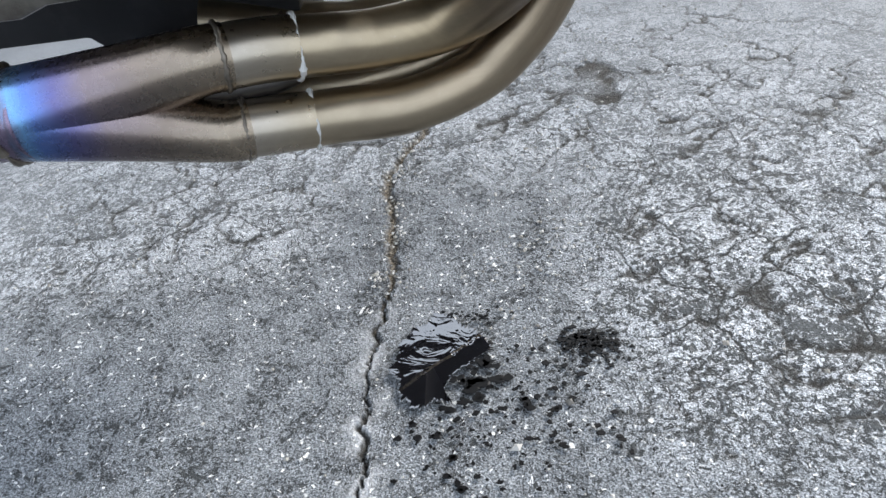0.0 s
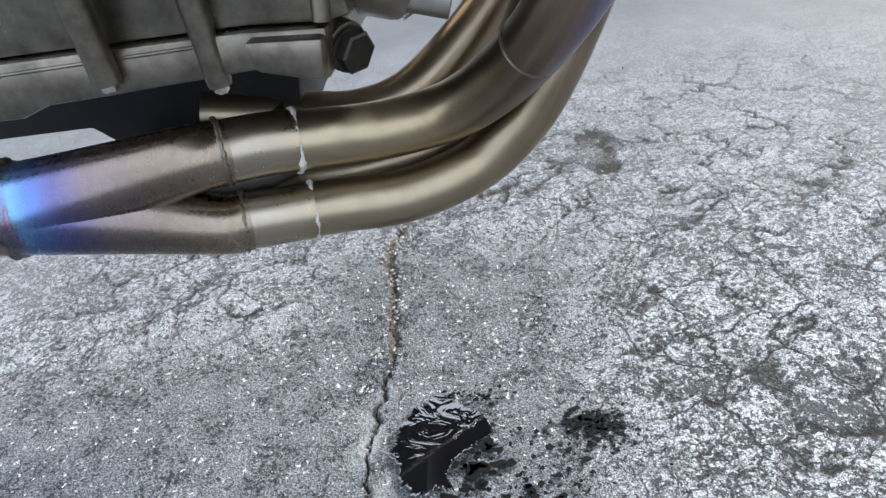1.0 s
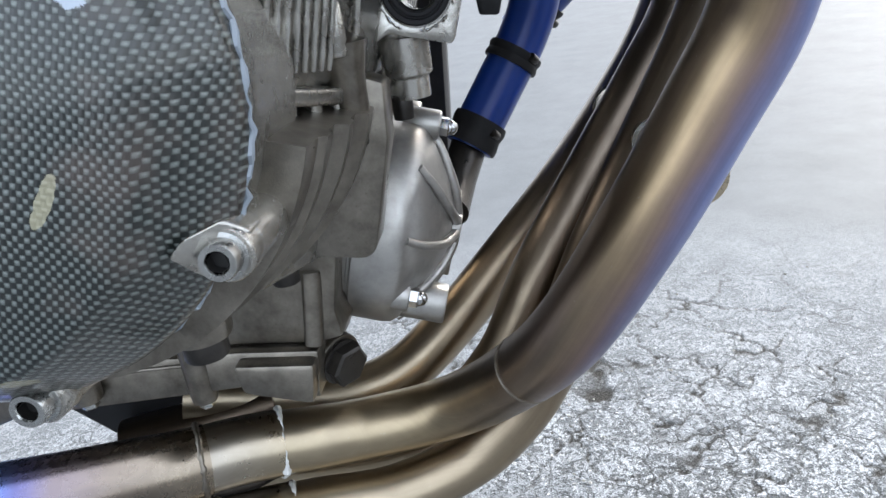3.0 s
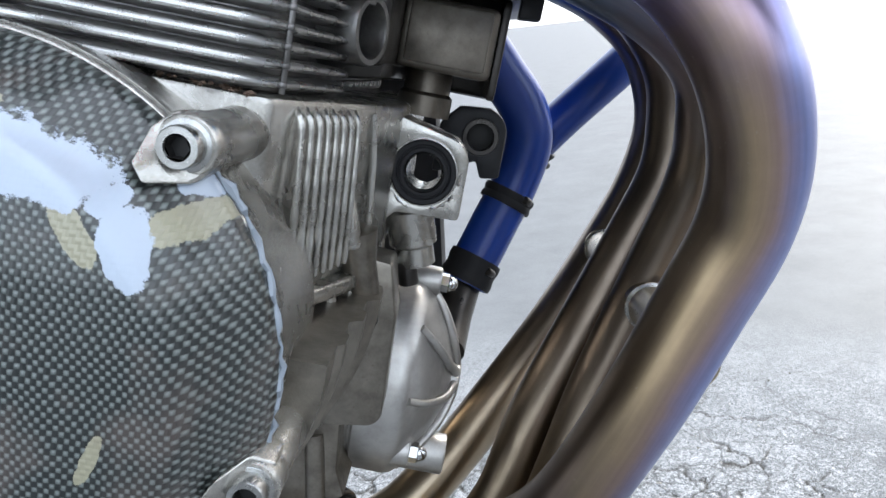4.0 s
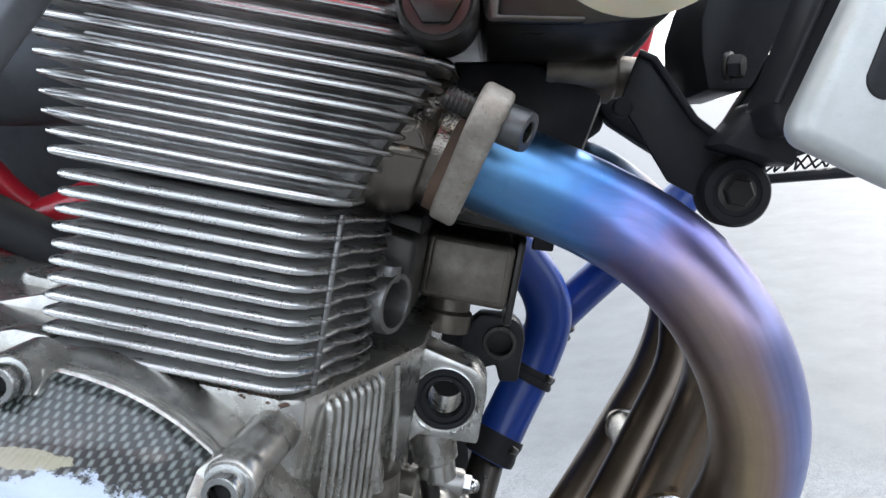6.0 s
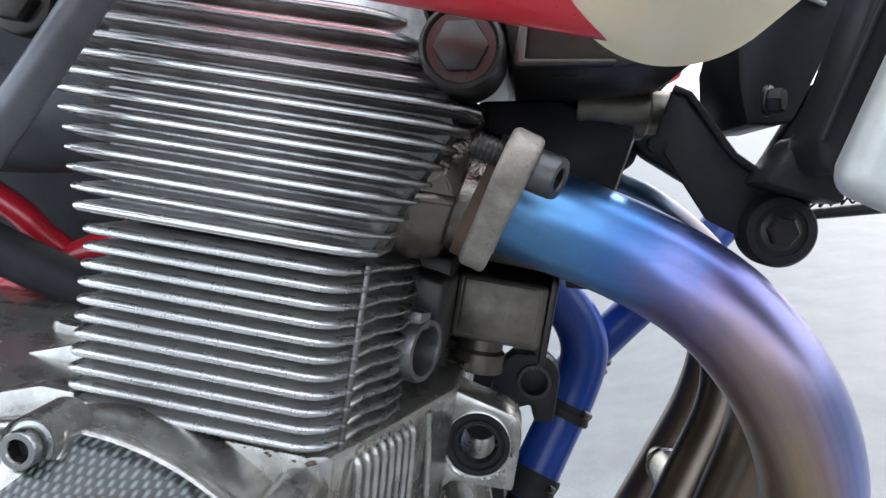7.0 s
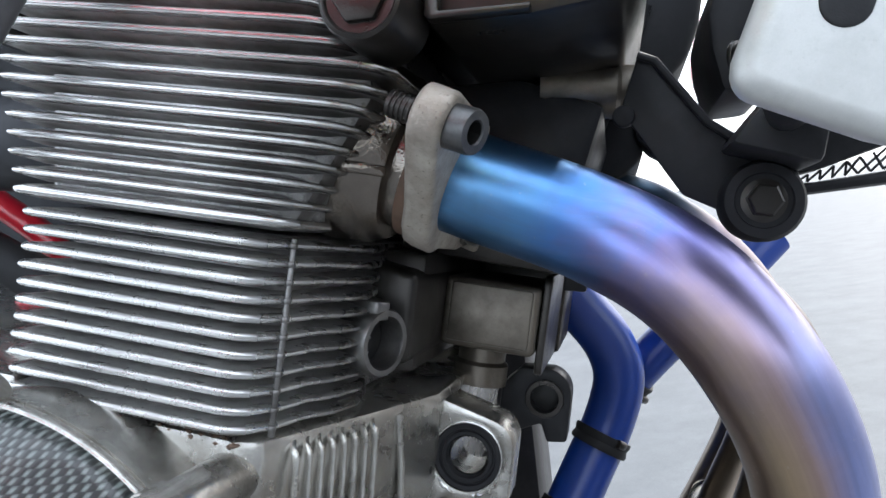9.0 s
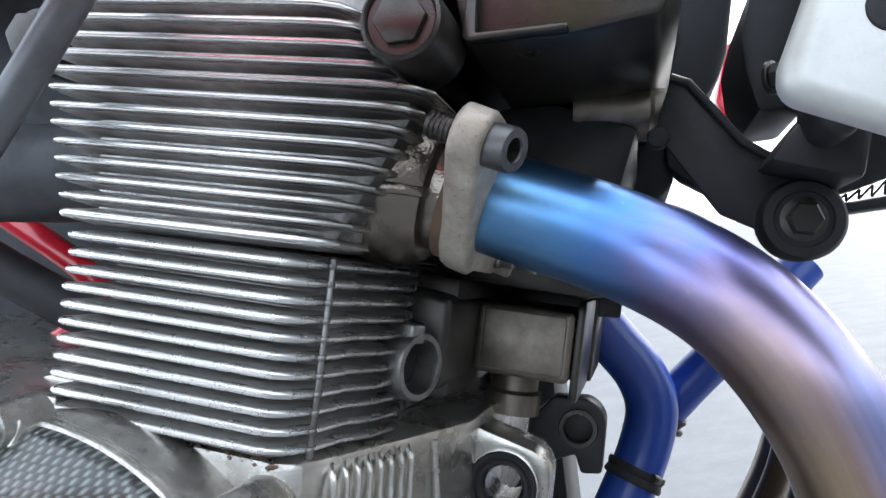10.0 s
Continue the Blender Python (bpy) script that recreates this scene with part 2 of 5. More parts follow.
TI_COLL = titanium("titanium_collector", [(0.0, (0.20, 0.17, 0.25)), (0.07, CYA), (0.15, (0.14, 0.26, 0.66)), (0.28, (0.16, 0.16, 0.36)), (0.45, (0.27, 0.22, 0.24)), (0.7, (0.27, 0.22, 0.185)), (1.0, (0.36, 0.30, 0.23))], 0.13, 0.30)
# Browner copy for the far collector, its shade put into the tint.
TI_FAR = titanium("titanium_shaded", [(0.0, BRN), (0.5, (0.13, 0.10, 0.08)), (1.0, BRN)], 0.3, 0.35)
TI_TAIL = titanium("titanium_tail", [(0.0, (0.30, 0.24, 0.36)), (0.3, (0.22, 0.18, 0.26)), (1.0, BRN)], 0.2, 0.3)


def carbon():
    """Lacquered twill weave; the reflections on it are painted over further down."""
    m = Nodes("carbon_weave")
    xyz = m.add("SeparateXYZ", {0: m.place()})
    wob = m.math("MULTIPLY", m.math("SUBTRACT", m.noise(60, 2), 0.5), 1.6)
    a = m.math("ADD", m.math("DIVIDE", xyz.outputs[0], 0.00142), wob)
    b = m.math("ADD", m.math("DIVIDE", xyz.outputs[2], 0.00165), wob)
    fa, fb = m.math("FLOOR", a), m.math("FLOOR", b)
    two = m.math("GREATER_THAN", m.math("FLOORED_MODULO", m.math("ADD", fa, fb), 2.0), 0.5)
    sa = m.math("SINE", m.math("MULTIPLY", m.math("FRACT", a), math.pi))
    sb = m.math("SINE", m.math("MULTIPLY", m.math("FRACT", b), math.pi))
    hgt = m.add("Mix", {0: two, 2: sa, 3: sb}, data_type="FLOAT").outputs[0]
    thread = m.noise(2600, 2)
    lo, hi = (0.005, 0.0075, 0.007), (0.145, 0.165, 0.155)
    tone = m.mix(m.math("MULTIPLY", m.math("MULTIPLY", m.math("POWER", m.math("MULTIPLY", sa, sb), 0.7), two), m.math("ADD", thread, 0.45)), lo, hi)
    return m, tone, hgt


mcf, cf_tone, cf_h = carbon()
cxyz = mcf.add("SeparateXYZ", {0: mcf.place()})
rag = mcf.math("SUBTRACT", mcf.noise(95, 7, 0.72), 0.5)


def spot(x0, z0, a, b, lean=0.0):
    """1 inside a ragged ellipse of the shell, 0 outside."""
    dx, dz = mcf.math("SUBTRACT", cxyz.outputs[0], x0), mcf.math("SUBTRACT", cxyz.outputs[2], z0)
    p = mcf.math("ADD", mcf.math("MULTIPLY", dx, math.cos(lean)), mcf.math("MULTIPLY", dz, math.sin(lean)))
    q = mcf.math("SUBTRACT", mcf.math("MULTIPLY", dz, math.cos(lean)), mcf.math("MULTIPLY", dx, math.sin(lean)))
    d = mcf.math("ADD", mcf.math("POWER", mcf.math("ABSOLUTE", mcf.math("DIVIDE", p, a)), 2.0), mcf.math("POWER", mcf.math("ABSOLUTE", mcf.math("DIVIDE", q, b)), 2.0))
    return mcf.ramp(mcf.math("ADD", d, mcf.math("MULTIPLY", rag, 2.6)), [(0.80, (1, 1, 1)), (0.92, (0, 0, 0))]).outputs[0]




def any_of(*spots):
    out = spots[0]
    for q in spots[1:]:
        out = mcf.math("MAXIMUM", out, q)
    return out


# Pale and yellow reflections on the lacquer, painted into the colour as patches.
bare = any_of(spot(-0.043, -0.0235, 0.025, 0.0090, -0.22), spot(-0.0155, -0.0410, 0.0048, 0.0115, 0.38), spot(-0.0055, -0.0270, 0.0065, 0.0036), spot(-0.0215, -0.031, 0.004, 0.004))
yellow_glare = any_of(spot(-0.0265, -0.0385, 0.0038, 0.0095, 0.62), spot(-0.0055, -0.0355, 0.0100, 0.0052, 0.35), spot(-0.060, -0.0125, 0.012, 0.0020), spot(-0.018, -0.096, 0.002, 0.008, -0.3), spot(-0.030, -0.152, 0.004, 0.003))
cf_tone = mcf.mix(yellow_glare, cf_tone, (0.25, 0.235, 0.16))
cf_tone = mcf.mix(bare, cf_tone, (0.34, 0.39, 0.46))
brown = mcf.ramp(mcf.noise(42, 3), [(0.5, (0, 0, 0)), (0.68, (1, 1, 1))]).outputs[0]
cf_tone = mcf.mix(mcf.math("MULTIPLY", brown, 0.22), cf_tone, (0.19, 0.14, 0.12))
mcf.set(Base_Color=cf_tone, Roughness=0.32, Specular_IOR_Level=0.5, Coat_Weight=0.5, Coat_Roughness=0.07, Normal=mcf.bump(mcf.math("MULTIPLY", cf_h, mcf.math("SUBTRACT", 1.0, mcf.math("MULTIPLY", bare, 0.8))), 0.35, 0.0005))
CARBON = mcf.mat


def asphalt():
    """Old asphalt: a pale worn crust, dark pits between the stones, a net of jagged cracks, fine sparkling grit."""
    m = Nodes("weathered_asphalt")
    p = m.place()

    def shaken(scale, amount):
        off = m.add("VectorMath", {0: m.add("TexNoise", {"Vector": p, "Scale": scale, "Detail": 4.0, "Roughness": 0.6}).outputs["Color"], "Scale": amount}, operation="SCALE").outputs[0]
        return m.add("VectorMath", {0: p, 1: off}, operation="ADD").outputs[0]

    near = m.add("Attribute", attribute_name="near").outputs["Fac"]
    rugged = m.add("Attribute", attribute_name="rugged").outputs["Fac"]
    bend, jag = shaken(45.0, 0.022), shaken(20.0, 0.050)
    blot, mid, grain = m.noise(4.0, 4, 0.6, p), m.noise(24, 5, 0.65, p), m.noise(520, 3, 0.6, p)
    # pits
    worn = m.math("ADD", m.math("MULTIPLY", m.noise(180, 6, 0.74, bend), 0.66), m.math("ADD", m.math("MULTIPLY", mid, 0.24), m.math("MULTIPLY", blot, 0.12)))
    worn = m.math("SUBTRACT", worn, m.math("MULTIPLY", m.math("SUBTRACT", rugged, 0.5), 0.050))
    pitmask = m.math("MULTIPLY", m.ramp(worn, [(0.470, (1, 1, 1)), (0.488, (0, 0, 0))]).outputs[0], near)
    # two nets of cracks, broken off here and there
    def net(scale, w0, w1, lo, hi, seed):
        edge = m.add("TexVoronoi", {"Vector": jag, "Scale": scale}, feature="DISTANCE_TO_EDGE").outputs["Distance"]
        line = m.ramp(edge, [(w0, (1, 1, 1)), (w1, (0, 0, 0))]).outputs[0]
        gap = m.ramp(m.noise(seed, 4, 0.6, p), [(lo, (0, 0, 0)), (hi, (1, 1, 1))]).outputs[0]
        return m.math("MULTIPLY", line, gap)
    cracks = m.math("MAXIMUM", net(14.0, 0.008, 0.026, 0.41, 0.50, 6.0), net(40.0, 0.014, 0.045, 0.53, 0.60, 8.0))
    cracks = m.math("MULTIPLY", m.math("MULTIPLY", cracks, near), m.math("MULTIPLY_ADD", rugged, 0.85, 0.15))
    crust = m.mix(m.ramp(m.noise(11, 5, 0.6, p), [(0.35, (0, 0, 0)), (0.65, (1, 1, 1))]).outputs[0], (0.30, 0.316, 0.332), (0.39, 0.407, 0.424))
    smooth = m.mix(m.ramp(mid, [(0.4, (0, 0, 0)), (0.6, (1, 1, 1))]).outputs[0], (0.120, 0.128, 0.137), (0.165, 0.175, 0.185))
    tone = m.mix(m.ramp(rugged, [(0.15, (0, 0, 0)), (0.85, (1, 1, 1))]).outputs[0], smooth, crust)
    # stones: each a shade of its own, a few pale or dark
    stone = m.add("TexVoronoi", {"Vector": bend, "Scale": 420.0, "Randomness": 1.0})
    shade = m.add("SeparateColor", {0: stone.outputs["Color"]})
    tone = m.mix(m.math("MULTIPLY", shade.outputs[1], 0.30), tone, (0.075, 0.078, 0.082))
    sand = m.ramp(m.noise(620, 3, 0.75, p), [(0.38, (0.12, 0.12, 0.12)), (0.50, (0.85, 0.85, 0.85)), (0.60, (2.0, 2.0, 2.0))]).outputs[0]
    tone = m.mix(m.math("MULTIPLY", near, 0.9), tone, m.mix(1.0, tone, sand, "MULTIPLY"))
    chip = m.ramp(shade.outputs[0], [(0.975, (0, 0, 0)), (0.983, (1, 1, 1))]).outputs[0]
    tone = m.mix(m.math("MULTIPLY", m.math("MULTIPLY", chip, near), 0.8), tone, (0.62, 0.62, 0.60))
    tone = m.mix(m.math("MULTIPLY", pitmask, 0.88), tone, (0.030, 0.032, 0.032))
    tone = m.mix(cracks, tone, (0.022, 0.022, 0.021))
    # Distant detail fades to a darkened even grey, focus blur put into the colour.
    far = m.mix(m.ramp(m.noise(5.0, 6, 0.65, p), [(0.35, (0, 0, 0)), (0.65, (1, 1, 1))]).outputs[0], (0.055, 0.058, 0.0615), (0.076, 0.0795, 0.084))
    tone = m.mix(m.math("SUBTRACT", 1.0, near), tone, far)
    tone = m.mix(m.math("MULTIPLY", m.add("Attribute", attribute_name="rim").outputs["Fac"], 0.8), tone, (0.40, 0.41, 0.42))
    crack = m.add("Attribute", attribute_name="crack").outputs["Fac"]
    fill = m.add("Attribute", attribute_name="fill").outputs["Fac"]
    grit = m.ramp(m.noise(420, 3, 0.6, p), [(0.36, (0.02, 0.018, 0.015)), (0.52, (0.11, 0.092, 0.07)), (0.68, (0.24, 0.21, 0.165))]).outputs[0]
    tone = m.mix(crack, tone, m.mix(fill, (0.030, 0.028, 0.025), grit))
    hgt = m.math("SUBTRACT", m.math("ADD", m.math("MULTIPLY", grain, 0.35), m.math("MULTIPLY", stone.outputs["Distance"], 0.5)), m.math("MAXIMUM", pitmask, cracks))
    m.set(Base_Color=tone, Roughness=m.math("ADD", m.math("MULTIPLY", pitmask, 0.2), 0.6), Normal=m.bump(m.math("MULTIPLY", hgt, near), 0.9, 0.0026))
    m.shader.inputs["Specular IOR Level"].default_value = 0.12
    return m.mat


ASPHALT = asphalt()


def oil():
    m = Nodes("black_oil")
    xyz = m.add("SeparateXYZ", {0: m.place()})
    line = m.math("SUBTRACT", m.math("SUBTRACT", xyz.outputs[1], 0.4620), m.math("MULTIPLY", xyz.outputs[0], 0.80))
    line = m.math("ADD", line, m.math("MULTIPLY", m.math("SUBTRACT", m.noise(60, 3), 0.5), 0.012))
    skin = m.ramp(m.math("ADD", m.math("MULTIPLY", line, 60.0), 0.62), [(0.35, (0, 0, 0)), (0.65, (1, 1, 1))]).outputs[0]
    fold = m.noise(40, 3.0, 0.45, None, 1.2)
    m.set(Base_Color=(0.004, 0.004, 0.005, 1), Roughness=0.02, Normal=m.bump(m.math("MULTIPLY", fold, skin), 0.5, 0.0032))
    m.shader.inputs["IOR"].default_value = 2.5
    return m.mat


OIL = oil()
SOAKED = plain("soaked_in_oil", (0.005, 0.005, 0.0055), 0.45)
SOAKED.node_tree.nodes["Principled BSDF"].inputs["Specular IOR Level"].default_value = 0.12


# ---- mesh helpers ----
def done(name, bm, mat, angle=35):
    me = bpy.data.meshes.new(name)
    bmesh.ops.recalc_face_normals(bm, faces=bm.faces)
    bm.to_mesh(me)
    bm.free()
    me.materials.append(mat)
    me.shade_smooth()
    me.set_sharp_from_angle(angle=radians(angle))
    return me


def part(name, bm, mat, parent=None, label="", angle=35):
    ob = new(name, done(name, bm, mat, angle))
    while parent is not None and parent.parent is not None and parent.parent.parent is not None:
        parent = parent.parent
    if parent is not None:
        ob.parent = parent
    if label:
        ob["label"] = label
    return ob


def thing(name, m, label, category, group="", kind=""):
    ob = new(name)
    ob.empty_display_size = 0.02
    ob.matrix_world = m
    return tagged(ob, label, category, group, kind)


def bevel_all(bm, w, segs=2, sharper=20):
    edges = [e for e in bm.edges if len(e.link_faces) == 2 and e.calc_face_angle(0) > radians(sharper)]
    if edges and w > 0:
        bmesh.ops.bevel(bm, geom=edges, offset=w, segments=segs, profile=0.5, affect="EDGES", clamp_overlap=True)
    return bm


def prism(outline, h0, h1, axis=1, bevel=0.0, segs=2, bm=None):
    """A plate with the outline given in the other two axes, from h0 to h1 along the axis (0, 1 or 2)."""
    own = bmesh.new()
    n = len(outline)

    def at(p, h):
        return {0: (h, p[0], p[1]), 1: (p[0], h, p[1]), 2: (p[0], p[1], h)}[axis]

    a = [own.verts.new(at(p, h0)) for p in outline]
    b = [own.verts.new(at(p, h1)) for p in outline]
    own.faces.new(a[::-1])
    own.faces.new(b)
    for i in range(n):
        own.faces.new((a[i], a[(i + 1) % n], b[(i + 1) % n], b[i]))
    bmesh.ops.recalc_face_normals(own, faces=own.faces)
    bevel_all(own, bevel, segs)
    return merge(bm, own)


def merge(bm, own):
    if bm is None:
        return own
    me = bpy.data.meshes.new("tmp")
    own.to_mesh(me)
    own.free()
    bm.from_mesh(me)
    bpy.data.meshes.remove(me)
    return bm


def holed_plate(outline, centre, r, v0, v1, bevel=0.0012, seg=72):
    """A plate across the inboard axis, from v0 to v1, with a round hole through it; every point of the outline is in sight of the hole."""
    own = bmesh.new()
    c = V((*centre, 0))
    ring = [V((*p, 0)) for p in outline]
    spokes = []
    for k in range(seg):
        d = V((math.cos(k * math.tau / seg), math.sin(k * math.tau / seg), 0))
        far = 0.0
        for a, b in zip(ring, ring[1:] + ring[:1]):
            e = b - a
            det = d.x * -e.y + d.y * e.x
            if abs(det) < 1e-12:
                continue
            w = a - c
            s1 = (w.x * -e.y + w.y * e.x) / det
            s2 = (d.x * w.y - d.y * w.x) / det
            if s1 > 0 and -1e-6 <= s2 <= 1 + 1e-6:
                far = max(far, s1)
        spokes.append((d, far))
    loops = []
    for v, inner in ((v0, False), (v0, True), (v1, True), (v1, False)):
        loops.append([own.verts.new((c.x + d.x * (r if inner else far), v, c.y + d.y * (r if inner else far))) for d, far in spokes])
    for a, b in zip(loops, loops[1:] + loops[:1]):
        for k in range(seg):
            own.faces.new((a[k], a[(k + 1) % seg], b[(k + 1) % seg], b[k]))
    bmesh.ops.recalc_face_normals(own, faces=own.faces)
    return bevel_all(own, bevel, 2, 40)


def frame_of(axis):
    w = V(axis).normalized()
    a = w.cross(V((0, 0, 1)) if abs(w.z) < 0.9 else V((1, 0, 0))).normalized()
    return a, w.cross(a), w


def revolve(profile, origin, axis, seg=40, bm=None):
    """A turned body: profile of (radius, height along the axis)."""
    own = bmesh.new()
    a, b, w = frame_of(axis)
    o = V(origin)
    rings = []
    for r, h in profile:
        if r < 1e-6:
            rings.append([own.verts.new(o + w * h)])
        else:
            rings.append([own.verts.new(o + w * h + (a * math.cos(k * math.tau / seg) + b * math.sin(k * math.tau / seg)) * r) for k in range(seg)])
    for p, q in zip(rings, rings[1:]):
        for k in range(seg):
            c = (k + 1) % seg
            if len(p) == 1 and len(q) == 1:
                continue
            if len(p) == 1:
                own.faces.new((p[0], q[c], q[k]))
            elif len(q) == 1:
                own.faces.new((p[k], p[c], q[0]))
            else:
                own.faces.new((p[k], p[c], q[c], q[k]))
    if profile[0] == profile[-1]:
        bmesh.ops.remove_doubles(own, verts=rings[0] + rings[-1], dist=1e-7)
    else:
        for ring in (rings[0], rings[-1]):
            if len(ring) > 1:
                own.faces.new(ring)
    bmesh.ops.recalc_face_normals(own, faces=own.faces)
    return merge(bm, own)


def revolve_arc(profile, origin, a0, a1, seg=48):
    """Part of a turned body round the inboard axis, from angle a0 to a1 in the forward-up plane."""
    bm = bmesh.new()
    o = V(origin)
    rows = []
    for k in range(seg + 1):
        t = radians(a0 + (a1 - a0) * k / seg)
        rows.append([bm.verts.new(o + V((r * math.cos(t), h, r * math.sin(t)))) for r, h in profile])
    n = len(profile)
    for p, q in zip(rows, rows[1:]):
        for i in range(n):
            bm.faces.new((p[i], p[(i + 1) % n], q[(i + 1) % n], q[i]))
    bm.faces.new(rows[0])
    bm.faces.new(rows[-1][::-1])
    return bm


def rod(origin, axis, r, length, bevel=0.0006, seg=32, bm=None):
    e = min(bevel, r * 0.4)
    return revolve([(0, 0), (r - e, 0), (r - 0.3 * e, 0.3 * e), (r, e), (r, length - e), (r - 0.3 * e, length - 0.3 * e), (r - e, length), (0, length)], origin, axis, seg, bm)


def curve(points, per=10):
    """Catmull-Rom through the points."""
    p = [V(q) for q in points]
    q = [2 * p[0] - p[1], *p, 2 * p[-1] - p[-2]]
    out = []
    for i in range(1, len(q) - 2):
        a, b, c, d = q[i - 1 : i + 3]
        for k in range(per):
            s = k / per
            out.append(0.5 * (2 * b + (c - a) * s + (2 * a - 5 * b + 4 * c - d) * s * s + (3 * b - a - 3 * c + d) * s**3))
    return out + [p[-1]]


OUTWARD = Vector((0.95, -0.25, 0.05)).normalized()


def sweep(path, radius, seg=40, bm=None, closed=True, start=0.0):
    """A round tube along the path; radius is a number or a function of the distance run; keeps that distance as 'run' and the turn towards the bend's outside as 'side'."""
    own = bmesh.new()
    lay = own.verts.layers.float.new("run")
    out = own.verts.layers.float.new("side")
    run, rings, side = start, [], None
    for i, p in enumerate(path):
        w = (path[min(i + 1, len(path) - 1)] - path[max(i - 1, 0)]).normalized()
        side = (side - w * side.dot(w)).normalized() if side is not None else frame_of(w)[0]
        up = w.cross(side)
        if i:
            run += (p - path[i - 1]).length
        r = radius(run) if callable(radius) else radius
        ring = []
        for k in range(seg):
            t = k * math.tau / seg
            vv = own.verts.new(p + (side * math.cos(t) + up * math.sin(t)) * r)
            vv[lay] = run
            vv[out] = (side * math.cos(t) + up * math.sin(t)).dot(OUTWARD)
            ring.append(vv)
        rings.append(ring)
    for p, q in zip(rings, rings[1:]):
        for k in range(seg):
            own.faces.new((p[k], p[(k + 1) % seg], q[(k + 1) % seg], q[k]))
    if closed:
        own.faces.new(rings[0][::-1])
        own.faces.new(rings[-1])
    bmesh.ops.recalc_face_normals(own, faces=own.faces)
    return merge(bm, own)


def arc(cx, cy, r, a0, a1, n):
    return [(cx + r * math.cos(radians(a0 + (a1 - a0) * i / n)), cy + r * math.sin(radians(a0 + (a1 - a0) * i / n))) for i in range(n + 1)]


def rounded(x0, x1, y0, y1, r, n=5):
    return arc(x1 - r, y1 - r, r, 0, 90, n) + arc(x0 + r, y1 - r, r, 90, 180, n) + arc(x0 + r, y0 + r, r, 180, 270, n) + arc(x1 - r, y0 + r, r, 270, 360, n)


# ---- ground ----
def spaced(lo, hi, step, far, extra=()):
    mid = sorted({round(float(q), 5) for q in [*np.arange(lo, hi + 1e-9, step), *extra]})
    grow, a, b, s = [], lo, hi, step
    left, right = [], []
    while b < far or a > -far:
        s *= 1.28
        a, b = a - s, b + s
        left.append(a)
        right.append(b)
    return np.array(left[::-1] + mid + right)


def build_ground():
    rng = np.random.RandomState(4)
    xs, ys = spaced(-0.62, 0.60, 0.0030, 900, np.arange(-0.125, -0.060, 0.0009)), spaced(0.26, 1.25, 0.0030, 900)
    X, Y = np.meshgrid(xs, ys)
    nx, ny = len(xs), len(ys)
    wob = lambda k, ph: np.sin(X * k + 1.7 * np.sin(Y * k * 0.7 + ph)) + np.sin(Y * k * 1.13 + 1.9 * np.sin(X * k * 0.63 + ph * 2.1))  # noqa: E731
    jx = 0.007 * wob(34, 0.4) + 0.0040 * wob(120, 1.1) + 0.0015 * wob(310, 0.7)
    jy = 0.007 * wob(31, 2.2) + 0.0040 * wob(131, 0.3) + 0.0015 * wob(290, 1.9)
    # net of fine cracks: where two cells meet
    pts = rng.uniform((-0.75, 0.1), (0.75, 1.45), (400, 2))
    d1, d2 = np.full(X.shape, 9.0), np.full(X.shape, 9.0)
    for px, py in pts:
        d = np.hypot(X + jx - px, Y + jy - py)
        d2 = np.minimum(d2, np.maximum(d, d1))
        d1 = np.minimum(d1, d)
    net = d2 - d1
    patch = 0.5 + 0.25 * wob(5.5, 0.9) + 0.12 * wob(13, 1.7)
    step = lambda v: np.clip(v, 0, 1) ** 2 * (3 - 2 * np.clip(v, 0, 1))  # noqa: E731
    rough_left = step((Y - 0.47) / 0.20) * step((-0.08 - X) / 0.16)
    rough_right = step((X - 0.02) / 0.20) * step((Y - 0.22) / 0.25)
    patch = np.clip(np.maximum(np.maximum(rough_left, rough_right), step((Y - 0.62) / 0.22)) + 0.30 * (patch - 0.5), 0, 1)
    fine = np.exp(-((net / (0.0022 + 0.0016 * np.clip(patch, 0, 1))) ** 2)) * np.clip(1.3 * patch, 0, 1) * np.clip(0.85 + 0.4 * wob(47, 0.6), 0.15, 1)
    # the long crack
    line = [(-0.097, 0.20), (-0.095, 0.31), (-0.087, 0.335), (-0.096, 0.372), (-0.096, 0.413), (-0.097, 0.472), (-0.089, 0.532), (-0.090, 0.601), (-0.101, 0.696), (-0.108, 0.738), (-0.084, 0.798), (-0.071, 0.83), (-0.05, 0.92), (-0.07, 1.05), (-0.03, 1.25)]
    cx = np.interp(Y, [q[1] for q in line], [q[0] for q in line])
    away = np.abs(X - cx + 0.0026 * np.sin(Y * 120 + 2 * np.sin(Y * 51)) + 0.0016 * np.sin(Y * 430 + 3 * np.sin(Y * 97)) + 0.0007 * np.sin(Y * 1100))
    width = 0.0021 + 0.0009 * np.sin(Y * 53 + 1) + 0.0034 * np.clip((Y - 0.5) / 0.12, 0, 1)
    long = np.exp(-((away / width) ** 4)) * ((Y > 0.2) & (Y < 1.25))
    inside = ((X > xs[0] + 0.5) | True) * np.clip(1 - np.maximum(np.abs(X) - 0.48, 0) * 9, 0, 1) * np.clip(1 - np.maximum(Y - 1.10, 0) * 8, 0, 1) * np.clip(1 - np.maximum(0.2 - Y, 0) * 6, 0, 1)
    rim = np.exp(-((away / 0.012) ** 2)) * np.clip(0.9 - (Y - 0.42) * 6, 0, 1) * np.clip(0.55 + 0.5 * wob(90, 0.8), 0, 1) * inside
    crack = np.clip(np.maximum(fine * 1.1, long), 0, 1) * inside
    low = 0.0022 * wob(9, 0.2) * inside
